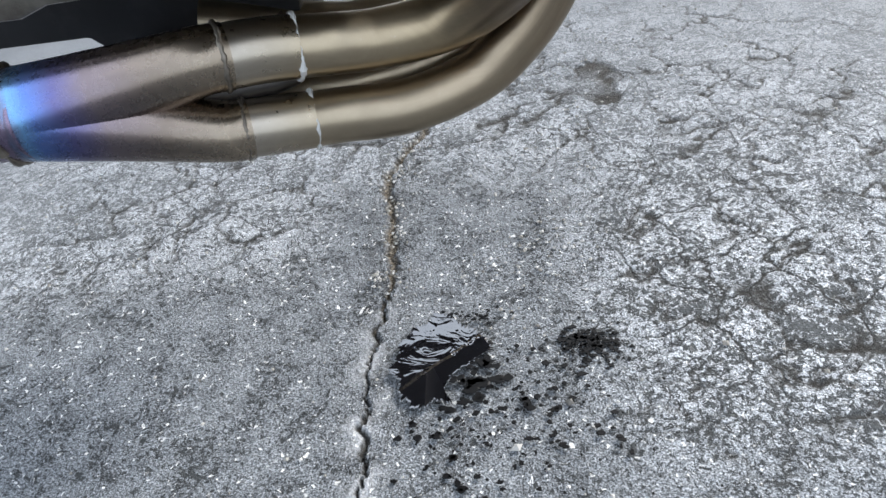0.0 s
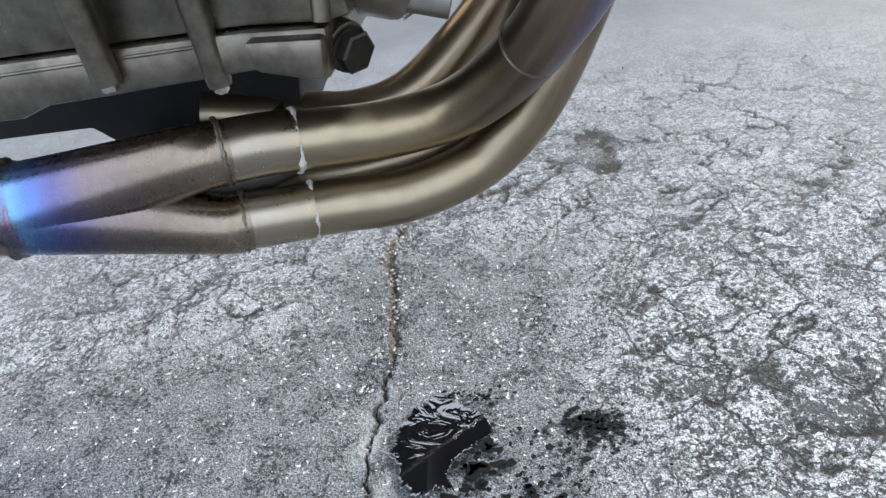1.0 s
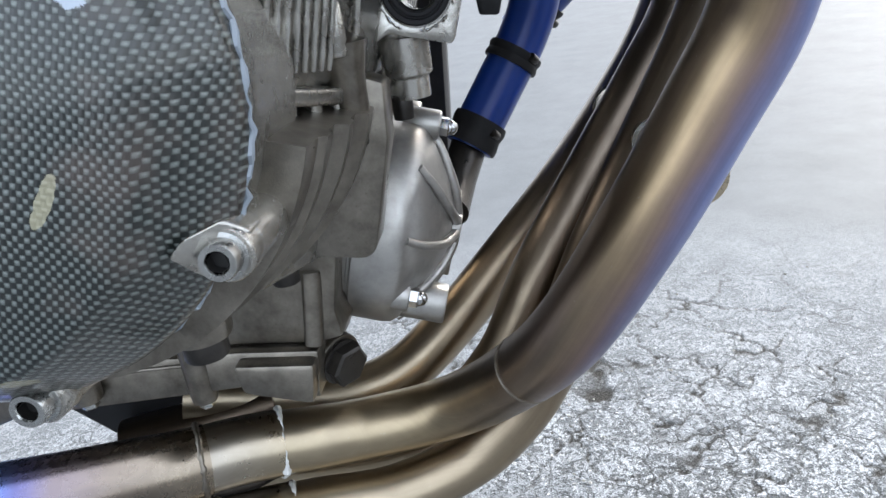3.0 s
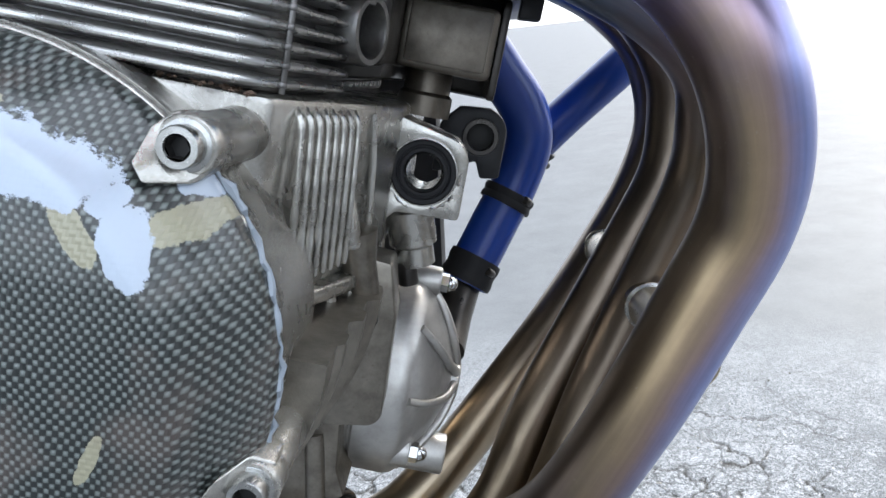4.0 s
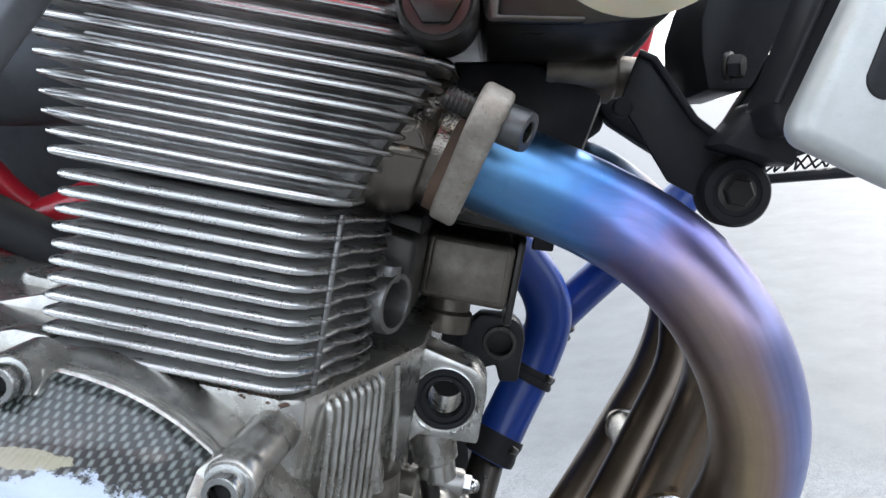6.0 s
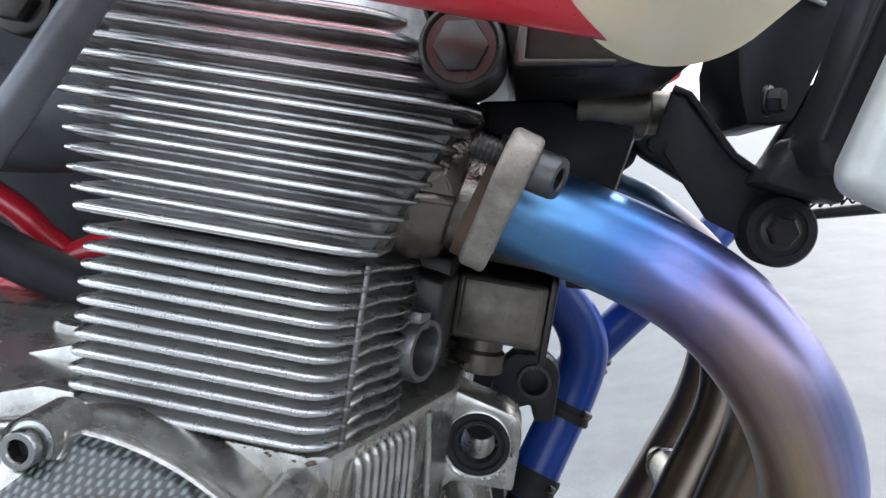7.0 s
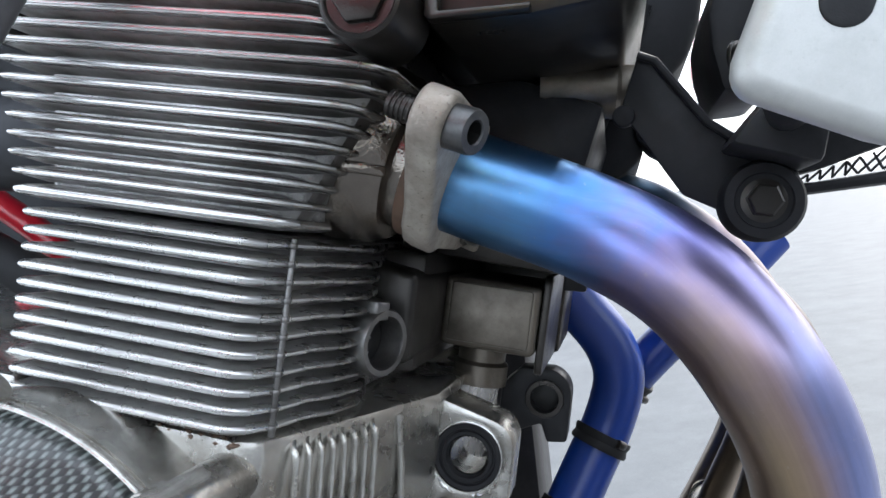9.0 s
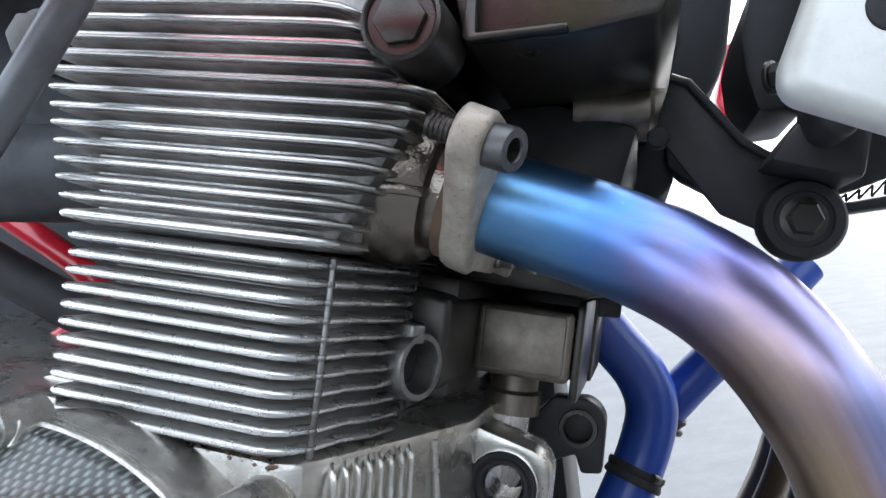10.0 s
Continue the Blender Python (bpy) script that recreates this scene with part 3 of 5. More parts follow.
    Z = low - 0.0060 * long * inside - 0.0028 * fine * inside + rng.normal(0, 0.00035, X.shape) * inside
    verts = np.stack([X, Y, Z], -1).reshape(-1, 3)
    i = np.arange(nx * ny).reshape(ny, nx)
    faces = np.stack([i[:-1, :-1], i[:-1, 1:], i[1:, 1:], i[1:, :-1]], -1).reshape(-1, 4)
    me = bpy.data.meshes.new("ground")
    me.from_pydata(verts.tolist(), [], faces.tolist())
    att = me.attributes.new("crack", "FLOAT", "POINT")
    att.data.foreach_set("value", crack.ravel().astype(np.float32))
    att = me.attributes.new("rim", "FLOAT", "POINT")
    att.data.foreach_set("value", (rim * (1 - long)).ravel().astype(np.float32))
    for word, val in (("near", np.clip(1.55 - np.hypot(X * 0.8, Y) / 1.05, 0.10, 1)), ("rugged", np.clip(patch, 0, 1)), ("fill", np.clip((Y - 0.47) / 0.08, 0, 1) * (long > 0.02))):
        att = me.attributes.new(word, "FLOAT", "POINT")
        att.data.foreach_set("value", val.ravel().astype(np.float32))
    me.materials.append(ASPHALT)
    me.shade_smooth()
    return tagged(new("ground", me), "weathered grey cracked asphalt with pits and loose grit", "ground", kind="structure")


build_ground()


def blob(cx, cy, pts, z, thick, mat, name, label, seed):
    """A thin puddle with a ragged rim."""
    rng = random.Random(seed)
    bm = bmesh.new()
    ring = []
    closed = curve([(*p, 0) for p in pts + pts[:1]], 14)[:-1]
    for i, p in enumerate(closed):
        k = 1 + rng.uniform(-0.07, 0.05)
        ring.append(V((cx + (p.x - cx) * k, cy + (p.y - cy) * k, z)))
    levels = [(1.0, 0.0), (0.975, thick)]
    rows = [[bm.verts.new((cx + (p.x - cx) * s, cy + (p.y - cy) * s, z + h)) for p in ring] for s, h in levels]
    n = len(ring)
    for a, b in zip(rows, rows[1:]):
        for k in range(n):
            bm.faces.new((a[k], a[(k + 1) % n], b[(k + 1) % n], b[k]))
    bm.faces.new(rows[-1])
    ob = part(name, bm, mat, None, "", 8)
    return tagged(ob, label, "oil puddle")


blob(-0.035, 0.445, [(-0.0800, 0.4290), (-0.0740, 0.4380), (-0.0714, 0.4576), (-0.0640, 0.4700), (-0.0571, 0.4800), (-0.0480, 0.4840), (-0.0365, 0.4975), (-0.0229, 0.4896), (-0.0130, 0.4780), (0.0024, 0.4691), (0.0142, 0.4475), (0.0060, 0.4400), (-0.0044, 0.4329), (-0.0215, 0.4187), (-0.0280, 0.4040), (-0.0209, 0.3889), (-0.0352, 0.3930), (-0.0515, 0.3855), (-0.0669, 0.4012), (-0.0690, 0.4184)], 0.0035, 0.0007, OIL, "oil_puddle", "glossy black puddle of engine oil on the asphalt", 3)


def scatter_spots(name, label, spots, seed, z, mat, thick=0.0006):
    """Many ragged flat drops in one mesh."""
    rng = random.Random(seed)
    bm = bmesh.new()
    for x, y, r in spots:
        n = 9
        k = [rng.uniform(0.55, 1.25) for _ in range(n)]
        sx = rng.uniform(0.7, 1.5)
        low = [bm.verts.new((x + sx * r * k[i] * math.cos(i * math.tau / n), y + r * k[i] * math.sin(i * math.tau / n), z)) for i in range(n)]
        top = [bm.verts.new((x + sx * 0.8 * r * k[i] * math.cos(i * math.tau / n), y + 0.8 * r * k[i] * math.sin(i * math.tau / n), z + thick)) for i in range(n)]
        for i in range(n):
            bm.faces.new((low[i], low[(i + 1) % n], top[(i + 1) % n], top[i]))
        bm.faces.new(top)
    return tagged(part(name, bm, mat, None, "", 8), label, "oil", kind="stuff")


rng = random.Random(11)
drops = []
for _ in range(330):
    x, y = rng.gauss(0.022, 0.045), rng.gauss(0.375, 0.045)
    if 0.27 < y < 0.45 - 0.25 * max(0, -x) and x > -0.085 and not (-0.07 < x < 0.005 and y > 0.40):
        drops.append((x, y, rng.choice((0.0008, 0.0011, 0.0015, 0.0022, 0.0034)) * rng.uniform(0.7, 1.2)))
for _ in range(45):
    drops.append((rng.gauss(-0.004, 0.012), rng.gauss(0.428, 0.014), rng.uniform(0.002, 0.006)))
for _ in range(40):
    drops.append((rng.gauss(-0.005, 0.02), rng.gauss(0.49, 0.006), rng.uniform(0.001, 0.0025)))
scatter_spots("oil_spots", "scattered black oil drops and splashes on asphalt", drops, 5, 0.0030, SOAKED)
splash = []
for _ in range(210):
    x, y = rng.gauss(0.100, 0.013), rng.gauss(0.446, 0.010)
    splash.append((x, y, rng.uniform(0.0007, 0.0030)))
scatter_spots("oil_splash", "small ragged black oil splash on the asphalt", splash, 6, 0.0030, SOAKED)


def build_grit():
    """Loose pale stones, a few millimetres across."""
    rng = random.Random(21)
    bm = bmesh.new()
    nests = [(0.06, 0.585, 0.03), (0.085, 0.60, 0.03), (0.02, 0.54, 0.03), (0.15, 0.97, 0.05), (0.12, 0.80, 0.05), (-0.092, 0.62, 0.012), (-0.095, 0.68, 0.012), (-0.098, 0.74, 0.012), (-0.09, 0.55, 0.01), (-0.085, 0.80, 0.012)]
    spots = []
    for x, y, s in nests:
        spots += [(rng.gauss(x, s), rng.gauss(y, s), rng.uniform(0.0008, 0.0030)) for _ in range(34)]
    spots += [(rng.uniform(-0.6, 0.6), rng.uniform(0.28, 1.2), rng.uniform(0.0008, 0.0028)) for _ in range(420)]
    spots += [(0.075, 0.384, 0.0045), (0.21, 0.435, 0.004), (0.03, 0.345, 0.005)]
    for x, y, r in spots:
        c = V((x, y, 0.0015 + 0.3 * r))
        pts = [V((1, 0, 0)), V((-1, 0, 0)), V((0, 1, 0)), V((0, -1, 0)), V((0, 0, 0.8)), V((0, 0, -0.8))]
        a = rng.uniform(0, 6.28)
        vs = [bm.verts.new(c + Matrix.Rotation(a, 3, "Z") @ (q * r * rng.uniform(0.6, 1.2))) for q in pts]
        for i, j, k in ((0, 2, 4), (2, 1, 4), (1, 3, 4), (3, 0, 4), (2, 0, 5), (1, 2, 5), (3, 1, 5), (0, 3, 5)):
            bm.faces.new((vs[i], vs[j], vs[k]))
    m = Nodes("pale_grit")
    rnd = m.add("NewGeometry").outputs["Random Per Island"]
    m.set(Base_Color=m.ramp(rnd, [(0.0, (0.11, 0.10, 0.09)), (0.4, (0.25, 0.24, 0.21)), (1.0, (0.46, 0.45, 0.43))]).outputs[0], Roughness=0.8)
    return tagged(part("loose_grit", bm, m.mat, None, "", 20), "loose pale stones and grit on the asphalt", "grit", kind="stuff")


build_grit()

# ---- engine ----
engine = thing("motorcycle_engine", ENG, "bare aluminium finned motorcycle engine with a carbon clutch cover", "engine")
WUP = V((-0.2903, -0.0638, 0.9548)).normalized()
I4 = Matrix.Identity(4)


def socket_screw(o, axis, r, h, mat, parent, hexr=0.5, m=I4):
    """Socket cap screw with a hexagon recess; o is the seat."""
    o, axis = V(o), V(axis).normalized()
    bm = revolve([(0, 0), (r, 0), (r, h * 0.88), (r * 0.93, h), (r * hexr * 1.12, h), (r * hexr * 1.02, h - 0.0006)], o, axis, 36)
    fa, fb, w = frame_of(axis)
    top = [f for f in bm.faces if len(f.verts) > 10 and (f.calc_center_median() - o).dot(axis) > h * 0.5]
    bmesh.ops.delete(bm, geom=top, context="FACES_ONLY")
    hexa = [o + axis * (h - 0.0006) + (fa * math.cos(radians(a)) + fb * math.sin(radians(a))) * r * hexr for a in range(0, 360, 60)]
    t = [bm.verts.new(p) for p in hexa]
    d = [bm.verts.new(p - axis * h * 0.6) for p in hexa]
    for i in range(6):
        bm.faces.new((t[i], t[(i + 1) % 6], d[(i + 1) % 6], d[i]))
    bm.faces.new(d)
    bm.transform(m)
    ob = part("bolt", bm, mat, parent)
    # Recess faces take the black, as the shade inside the socket.
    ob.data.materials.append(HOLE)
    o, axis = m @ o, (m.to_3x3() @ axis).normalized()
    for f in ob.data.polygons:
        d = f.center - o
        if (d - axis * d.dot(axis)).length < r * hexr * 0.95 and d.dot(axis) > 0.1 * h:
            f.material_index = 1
    return ob


def hex_head(o, axis, r, h, mat, parent, name="bolt", turn=0, m=I4, washer=0.0):
    """Hexagon bolt head with a chamfered crown, over a washer if one is asked for."""
    o, axis = V(o), V(axis).normalized()
    fa, fb, w = frame_of(axis)
    bm = bmesh.new()
    rows = []
    for k, s in ((0, 1.0), (h * 0.85, 1.0), (h, 0.86)):
        rows.append([bm.verts.new(o + w * k + (fa * math.cos(radians(a + turn)) + fb * math.sin(radians(a + turn))) * r * s) for a in range(0, 360, 60)])
    for p, q in zip(rows, rows[1:]):
        for i in range(6):
            bm.faces.new((p[i], p[(i + 1) % 6], q[(i + 1) % 6], q[i]))
    bm.faces.new(rows[0][::-1])
    bm.faces.new(rows[-1])
    if washer:
        rod(o - w * 0.0018, w, washer, 0.0019, 0.0004, 28, bm)
    bm.transform(m)
    return part(name, bm, mat, parent, "", 25)


def fin_outline(fr, ff, v0, v1, cut, deep, r=0.004):
    """Plan of one fin: rear end, side, cut front corner, front face."""
    return arc(fr + r, v0 + r, r, 180, 270, 4) + [(ff - cut, v0), (ff - cut * 0.7, v0 + cut * 0.08), (ff - cut * 0.35, v0 + cut * 0.36), (ff, v0 + cut), (ff + 0.003, v0 + 0.030), (ff + 0.009, v0 + 0.044), (ff + 0.012, v0 + 0.060), (ff + 0.008, v0 + 0.080), (ff + 0.002, v0 + 0.095), (ff, v1), (fr, v1)]


def tapered_fin(out, inner, t_tip, t_root):
    """A fin that thickens from its tip to the outline inside it."""
    bm = bmesh.new()
    tip = bm.verts.layers.float.new("tip")
    n = len(out)
    rows = []
    def inset(k):
        return [(p[0] + (q[0] - p[0]) * k, p[1] + (q[1] - p[1]) * k) for p, q in zip(out, inner)]
    for k, h in ((0.035, -0.36), (0.0, -0.14), (0.0, 0.14), (0.035, 0.36)):
        rows.append([bm.verts.new((p[0], p[1], h * t_tip)) for p in inset(k)])
    lo1 = [bm.verts.new((p[0], p[1], -t_tip / 2)) for p in inset(0.09)]
    hi1 = [bm.verts.new((p[0], p[1], t_tip / 2)) for p in inset(0.09)]
    lo2 = [bm.verts.new((p[0], p[1], -t_root / 2)) for p in inner]
    hi2 = [bm.verts.new((p[0], p[1], t_root / 2)) for p in inner]
    chain = [lo2, lo1, *rows, hi1, hi2]
    for ring in (lo1, *rows, hi1):
        for q in ring:
            q[tip] = 1.0
    for a, b in zip(chain, chain[1:]):
        for i in range(n):
            bm.faces.new((a[i], a[(i + 1) % n], b[(i + 1) % n], b[i]))
    bm.faces.new(lo2[::-1])
    bm.faces.new(hi2)
    return bm


def build_cylinder():
    body = part("cylinder_block", prism([(-0.084, 0.013), (-0.014, 0.013), (-0.006, 0.022), (0.000, 0.07), (0.000, 0.29), (-0.084, 0.29)], -0.004, 0.0635, 2, 0.002), FIN, engine, "finned aluminium cylinder block")
    out = fin_outline(-0.0957, 0.0, 0.0, 0.29, 0.0135, 0.010)
    inner = [(max(-0.085, min(p[0], -0.0135 + 0.12 * max(0.0, p[1]))), min(max(p[1] + 0.0125, 0.0125), 0.288)) for p in out]
    me = None
    for i in range(11):
        if me is None:
            ob = part("fin", tapered_fin(out, inner, 0.0028, 0.0054), CYLFIN, body)
            me = ob.data
        else:
            ob = new("fin", me)
            ob.parent = body
        ob.location = (0.0003 * math.sin(i * 2.3), 0.0004 * math.sin(i * 1.7), 0.006 * i)
    # cast rib down the front corner
    bm = rod((-0.0002, 0.0132, -0.003), (0, 0, 1), 0.0011, 0.0655, 0.0004, 12)
    for i in range(11):
        rod((-0.0002, 0.0130, 0.006 * i - 0.0010), (0, 0, 1), 0.0015, 0.0020, 0.0008, 12, bm)
    part("corner_rib", bm, FIN, body)
    # hollow boss on the front face
    ax = V((0.93, -0.37, 0.02)).normalized()
    bm = revolve([(0, -0.034), (0.0230, -0.034), (0.0185, -0.019), (0.0152, -0.012), (0.0140, -0.0085), (0.0138, -0.0015), (0.0130, 0), (0.0108, 0), (0.0104, -0.001), (0.0100, -0.022), (0, -0.022)], (0.0185, 0.066, 0.024), ax, 40)
    prism([(0.004, 0.062), (0.0150, 0.0600), (0.0185, 0.066), (0.006, 0.078)], 0.033, 0.0405, 2, 0.001, 2, bm)
    boss = part("boss", bm, FIN, body, "hollow cast boss with a machined rim")
    # Black disc near the mouth, painted shade for the boss's depth.
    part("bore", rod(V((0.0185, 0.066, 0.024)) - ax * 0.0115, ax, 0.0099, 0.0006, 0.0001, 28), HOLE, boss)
    return body


def build_head():
    core = [(-0.092, 0.0645), (0.000, 0.0645), (0.0225, 0.110), (0.018, 0.125), (0.004, 0.152), (-0.104, 0.152)]
    body = part("cylinder_head", prism(core, 0.0095, 0.29, 1, 0.003), HEADM, engine, "oil-stained dark finned cylinder head")
    for i in range(13):
        u = 0.0672 + 0.00625 * i
        k = (u - 0.068) / 0.045
        fr, ff = -0.1 - 0.0125 * min(k, 1.1), 0.004 + 0.0235 * min(k, 1.15)
        if i > 8:
            ff = 0.0255 - 0.006 * (i - 8)
        out = arc(fr + 0.005, 0.003, 0.005, 180, 270, 4) + [(ff - 0.022, -0.002), (ff - 0.012, -0.0012), (ff - 0.005, 0.0015), (ff, 0.008), (ff - 0.002, 0.20), (fr, 0.20)]
        inner = [(max(-0.093 - 0.012 * k * 0.9, min(p[0], ff - 0.010)), min(max(p[1] + 0.012, 0.0105), 0.198)) for p in out]
        ob = part("fin", tapered_fin(out, inner, 0.0022 if i else 0.0030, 0.0058), HEADFIN, body)
        ob.location = (0, 0.0004 * math.sin(2.1 * i), u)
    # exhaust port with webs
    ax = V((0.979, 0.014, -0.203)).normalized()
    c = V((0.038, 0.050, 0.0900))
    bm = revolve([(0, -0.055), (0.0375, -0.055), (0.0360, -0.034), (0.0335, -0.020), (0.0312, -0.011), (0.0278, -0.006), (0.0235, -0.005), (0.0235, 0.004), (0, 0.004)], c - ax * 0.008, ax, 48)
    part("exhaust_port", bm, PORTM, body)
    for du, deep in ((0.0215, 0.030), (0.011, 0.0350), (-0.001, 0.0350)):
        web = [(-0.042, 0.0), (-0.0135, 0.0), (-0.0135, -0.8 * deep), (-0.020, -0.93 * deep), (-0.033, -deep)]
        bm = prism([(c.x + a - 0.25 * du, c.y + b) for a, b in web], -0.0030, 0.0010, 2, 0.0014, 3)
        ob = part("port_web", bm, PORTM, body)
        ob.location = (0, 0, c.z + du)
    # threaded plug above the port
    bm = revolve([(0, -0.03), (0.0128, -0.03), (0.0128, -0.003), (0.0122, -0.0008), (0.0112, 0.0), (0.0106, -0.0006), (0.0102, -0.0016), (0, -0.0016)], (0.022, -0.012, 0.1335), (0, -1, 0), 56)
    prism([(0.022 + 0.0083 * math.cos(radians(a + 10)), 0.1335 + 0.0083 * math.sin(radians(a + 10))) for a in range(0, 360, 60)], -0.0125, -0.009, 1, 0.0008, 2, bm)
    part("plug", bm, DARKST, body, "dark round plug wet with oil")
    bm = rod((-0.141, 0.05, 0.134), (0, -1, 0), 0.0125, 0.03, 0.0015, 36)
    prism([(-0.141 + 0.009 * math.cos(radians(a)), 0.134 + 0.009 * math.sin(radians(a))) for a in range(0, 360, 60)], 0.014, 0.021, 1, 0.0008, 2, bm)
    part("rear_plug", bm, DARKST, body)
    return body


build_cylinder()
build_head()

# cam cover: dark casting over the head, with a recessed panel towards the front
bm = prism([(-0.13, 0.1525), (0.030, 0.1525), (0.0364, 0.1325), (0.068, 0.137), (0.094, 0.144), (0.10, 0.165), (0.09, 0.21), (-0.13, 0.21)], 0.008, 0.29, 1, 0.0025)
cam_cover = part("cam_cover", bm, DARKST, engine, "dark oily cam cover")
part("rim", prism([(0.0365, 0.1335), (0.0385, 0.1325), (0.068, 0.1372), (0.068, 0.1392), (0.0405, 0.1352), (0.0395, 0.150), (0.037, 0.150)], 0.0035, 0.009, 1, 0.0008), DARKST, cam_cover)
bm = prism([(0.020, 0.085), (0.085, 0.098), (0.090, 0.128), (0.055, 0.136), (0.020, 0.13)], 0.085, 0.29, 1, 0.004)
part("front_casting", bm, BLACKP, engine)
bm = revolve([(0, 0), (0.0115, 0), (0.0120, 0.002), (0.0120, 0.030), (0.0095, 0.032), (0.0095, 0.045), (0, 0.045)], (0.062, 0.095, 0.134), (0.97, 0.1, 0.1), 36)
part("sensor", bm, BOXM, engine, "grey cylindrical sensor body")

# black strut across the rear of the head
bm = sweep([V((-0.1165, -0.02, 0.079)), V((-0.0985, -0.02, 0.110)), V((-0.0765, -0.02, 0.150)), V((-0.0585, -0.015, 0.19))], 0.0060, 28)
part("strut", bm, STRUTM, engine, "grey-black satin tubular strut")

# ---- exhaust flange and its socket screw ----
AX = V((0.962, 0.014, -0.272)).normalized()
LONG = V((0.02, -0.94, 0.34))
LONG = (LONG - AX * LONG.dot(AX)).normalized()
WIDE = AX.cross(LONG)
FC = V((0.0335, 0.050, 0.0905))


def flange_shape():
    pts = []
    for s in (1, -1):
        for a in range(-70, 71, 20):
            pts.append((s * (0.046 + 0.0108 * math.cos(radians(a))), s * 0.0104 * math.sin(radians(a))))
        for a in range(-40, 41, 20):
            pts.append((s * -0.0268 * math.sin(radians(a)), s * 0.0268 * math.cos(radians(a))))
    return pts


exhaust = thing("exhaust_header", I4, "heat-tinted titanium four-into-one motorcycle exhaust header", "exhaust")


def build_flange(c):
    bm = bmesh.new()
    a = [bm.verts.new(c + LONG * p + WIDE * q) for p, q in flange_shape()]
    b = [bm.verts.new(c + LONG * p + WIDE * q + AX * 0.0108) for p, q in flange_shape()]
    bm.faces.new(a[::-1])
    bm.faces.new(b)
    for i in range(len(a)):
        bm.faces.new((a[i], a[(i + 1) % len(a)], b[(i + 1) % len(a)], b[i]))
    bmesh.ops.recalc_face_normals(bm, faces=bm.faces)
    bevel_all(bm, 0.0022, 4, 40)
    bm.transform(ENG)
    fl = part("flange", bm, CASTFL, exhaust, "pale weathered oval exhaust flange")
    socket_screw(c + LONG * 0.046 + AX * 0.0085, AX + V((0, -0.40, 0.05)), 0.0070, 0.0118, GREYST, fl, 0.5, ENG)
    bm = rod(c + LONG * 0.046 - AX * 0.010, AX, 0.0042, 0.010, 0.0003, 20)
    for k in range(5):
        rod(c + LONG * 0.046 - AX * (0.0025 + 0.0016 * k), AX, 0.0046, 0.0007, 0.0002, 20, bm)
    bm.transform(ENG)
    part("stud", bm, DARKST, fl)
    hex_head(c - LONG * 0.046 + AX * 0.0125, AX, 0.0058, 0.0060, STEEL, fl, "nut", 15, ENG, 0.0072)
    bm = rod(c - LONG * 0.046 + AX * 0.012, AX, 0.0036, 0.016, 0.0004, 18)
    bm.transform(ENG)
    part("stud", bm, STEEL, fl)
    bm = revolve([(0.019, 0), (0.0245, 0), (0.0245, 0.004), (0.019, 0.004)], c - AX * 0.004, AX, 40)
    bm.transform(ENG)
    part("gasket", bm, RUST, fl, "rusty gasket ring")
    return fl


build_flange(FC)
build_flange(FC + V((0.0, 0.09, -0.002)))

# ---- crankcase ----
case_plan = [(-0.17, 0.006), (-0.010, 0.006), (-0.002, 0.010), (0.0045, 0.029), (0.017, 0.070), (0.031, 0.118), (0.034, 0.30), (-0.17, 0.30)]
bm = prism(case_plan, -0.078, -0.004, 2, 0.003)
case = part("crankcase", bm, ALLOY, engine, "bare cast aluminium crankcase")
# deck behind the cylinder
part("deck", prism([(-0.34, 0.010), (-0.090, 0.010), (-0.090, 0.28), (-0.34, 0.28)], -0.040, -0.008, 2, 0.004), ALLOY, case)
part("deck_rail", prism([(-0.20, -0.030), (-0.105, 0.0035), (-0.092, 0.0035), (-0.092, -0.012), (-0.20, -0.05)], 0.002, 0.012, 1, 0.0015), ALLOY, case)
part("deck_rail", prism([(-0.22, -0.030), (-0.127, 0.003), (-0.100, 0.001), (-0.100, -0.02), (-0.22, -0.06)], 0.05, 0.06, 1, 0.0015), ALLOY, case)
part("rear_cap", rod((-0.150, 0.10, -0.015), (0, 0, 1), 0.016, 0.016, 0.003, 32), ALLOY, case)
# stepped clutch housing
CC = V((-0.073, 0.0, -0.088))
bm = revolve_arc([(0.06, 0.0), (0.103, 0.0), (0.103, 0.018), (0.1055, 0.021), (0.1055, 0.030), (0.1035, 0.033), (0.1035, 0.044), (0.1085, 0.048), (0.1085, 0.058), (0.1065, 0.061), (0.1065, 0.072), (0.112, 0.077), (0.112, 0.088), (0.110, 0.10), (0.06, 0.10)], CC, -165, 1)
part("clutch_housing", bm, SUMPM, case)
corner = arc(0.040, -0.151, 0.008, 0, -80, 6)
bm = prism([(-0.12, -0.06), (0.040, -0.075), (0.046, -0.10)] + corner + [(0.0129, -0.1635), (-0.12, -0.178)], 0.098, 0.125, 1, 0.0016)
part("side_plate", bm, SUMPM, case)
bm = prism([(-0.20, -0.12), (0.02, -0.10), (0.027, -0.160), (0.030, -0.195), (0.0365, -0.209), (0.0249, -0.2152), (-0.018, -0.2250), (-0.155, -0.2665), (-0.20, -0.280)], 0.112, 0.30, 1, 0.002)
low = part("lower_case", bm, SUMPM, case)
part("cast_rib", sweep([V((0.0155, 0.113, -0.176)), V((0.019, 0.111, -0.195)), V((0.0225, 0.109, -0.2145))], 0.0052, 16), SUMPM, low)
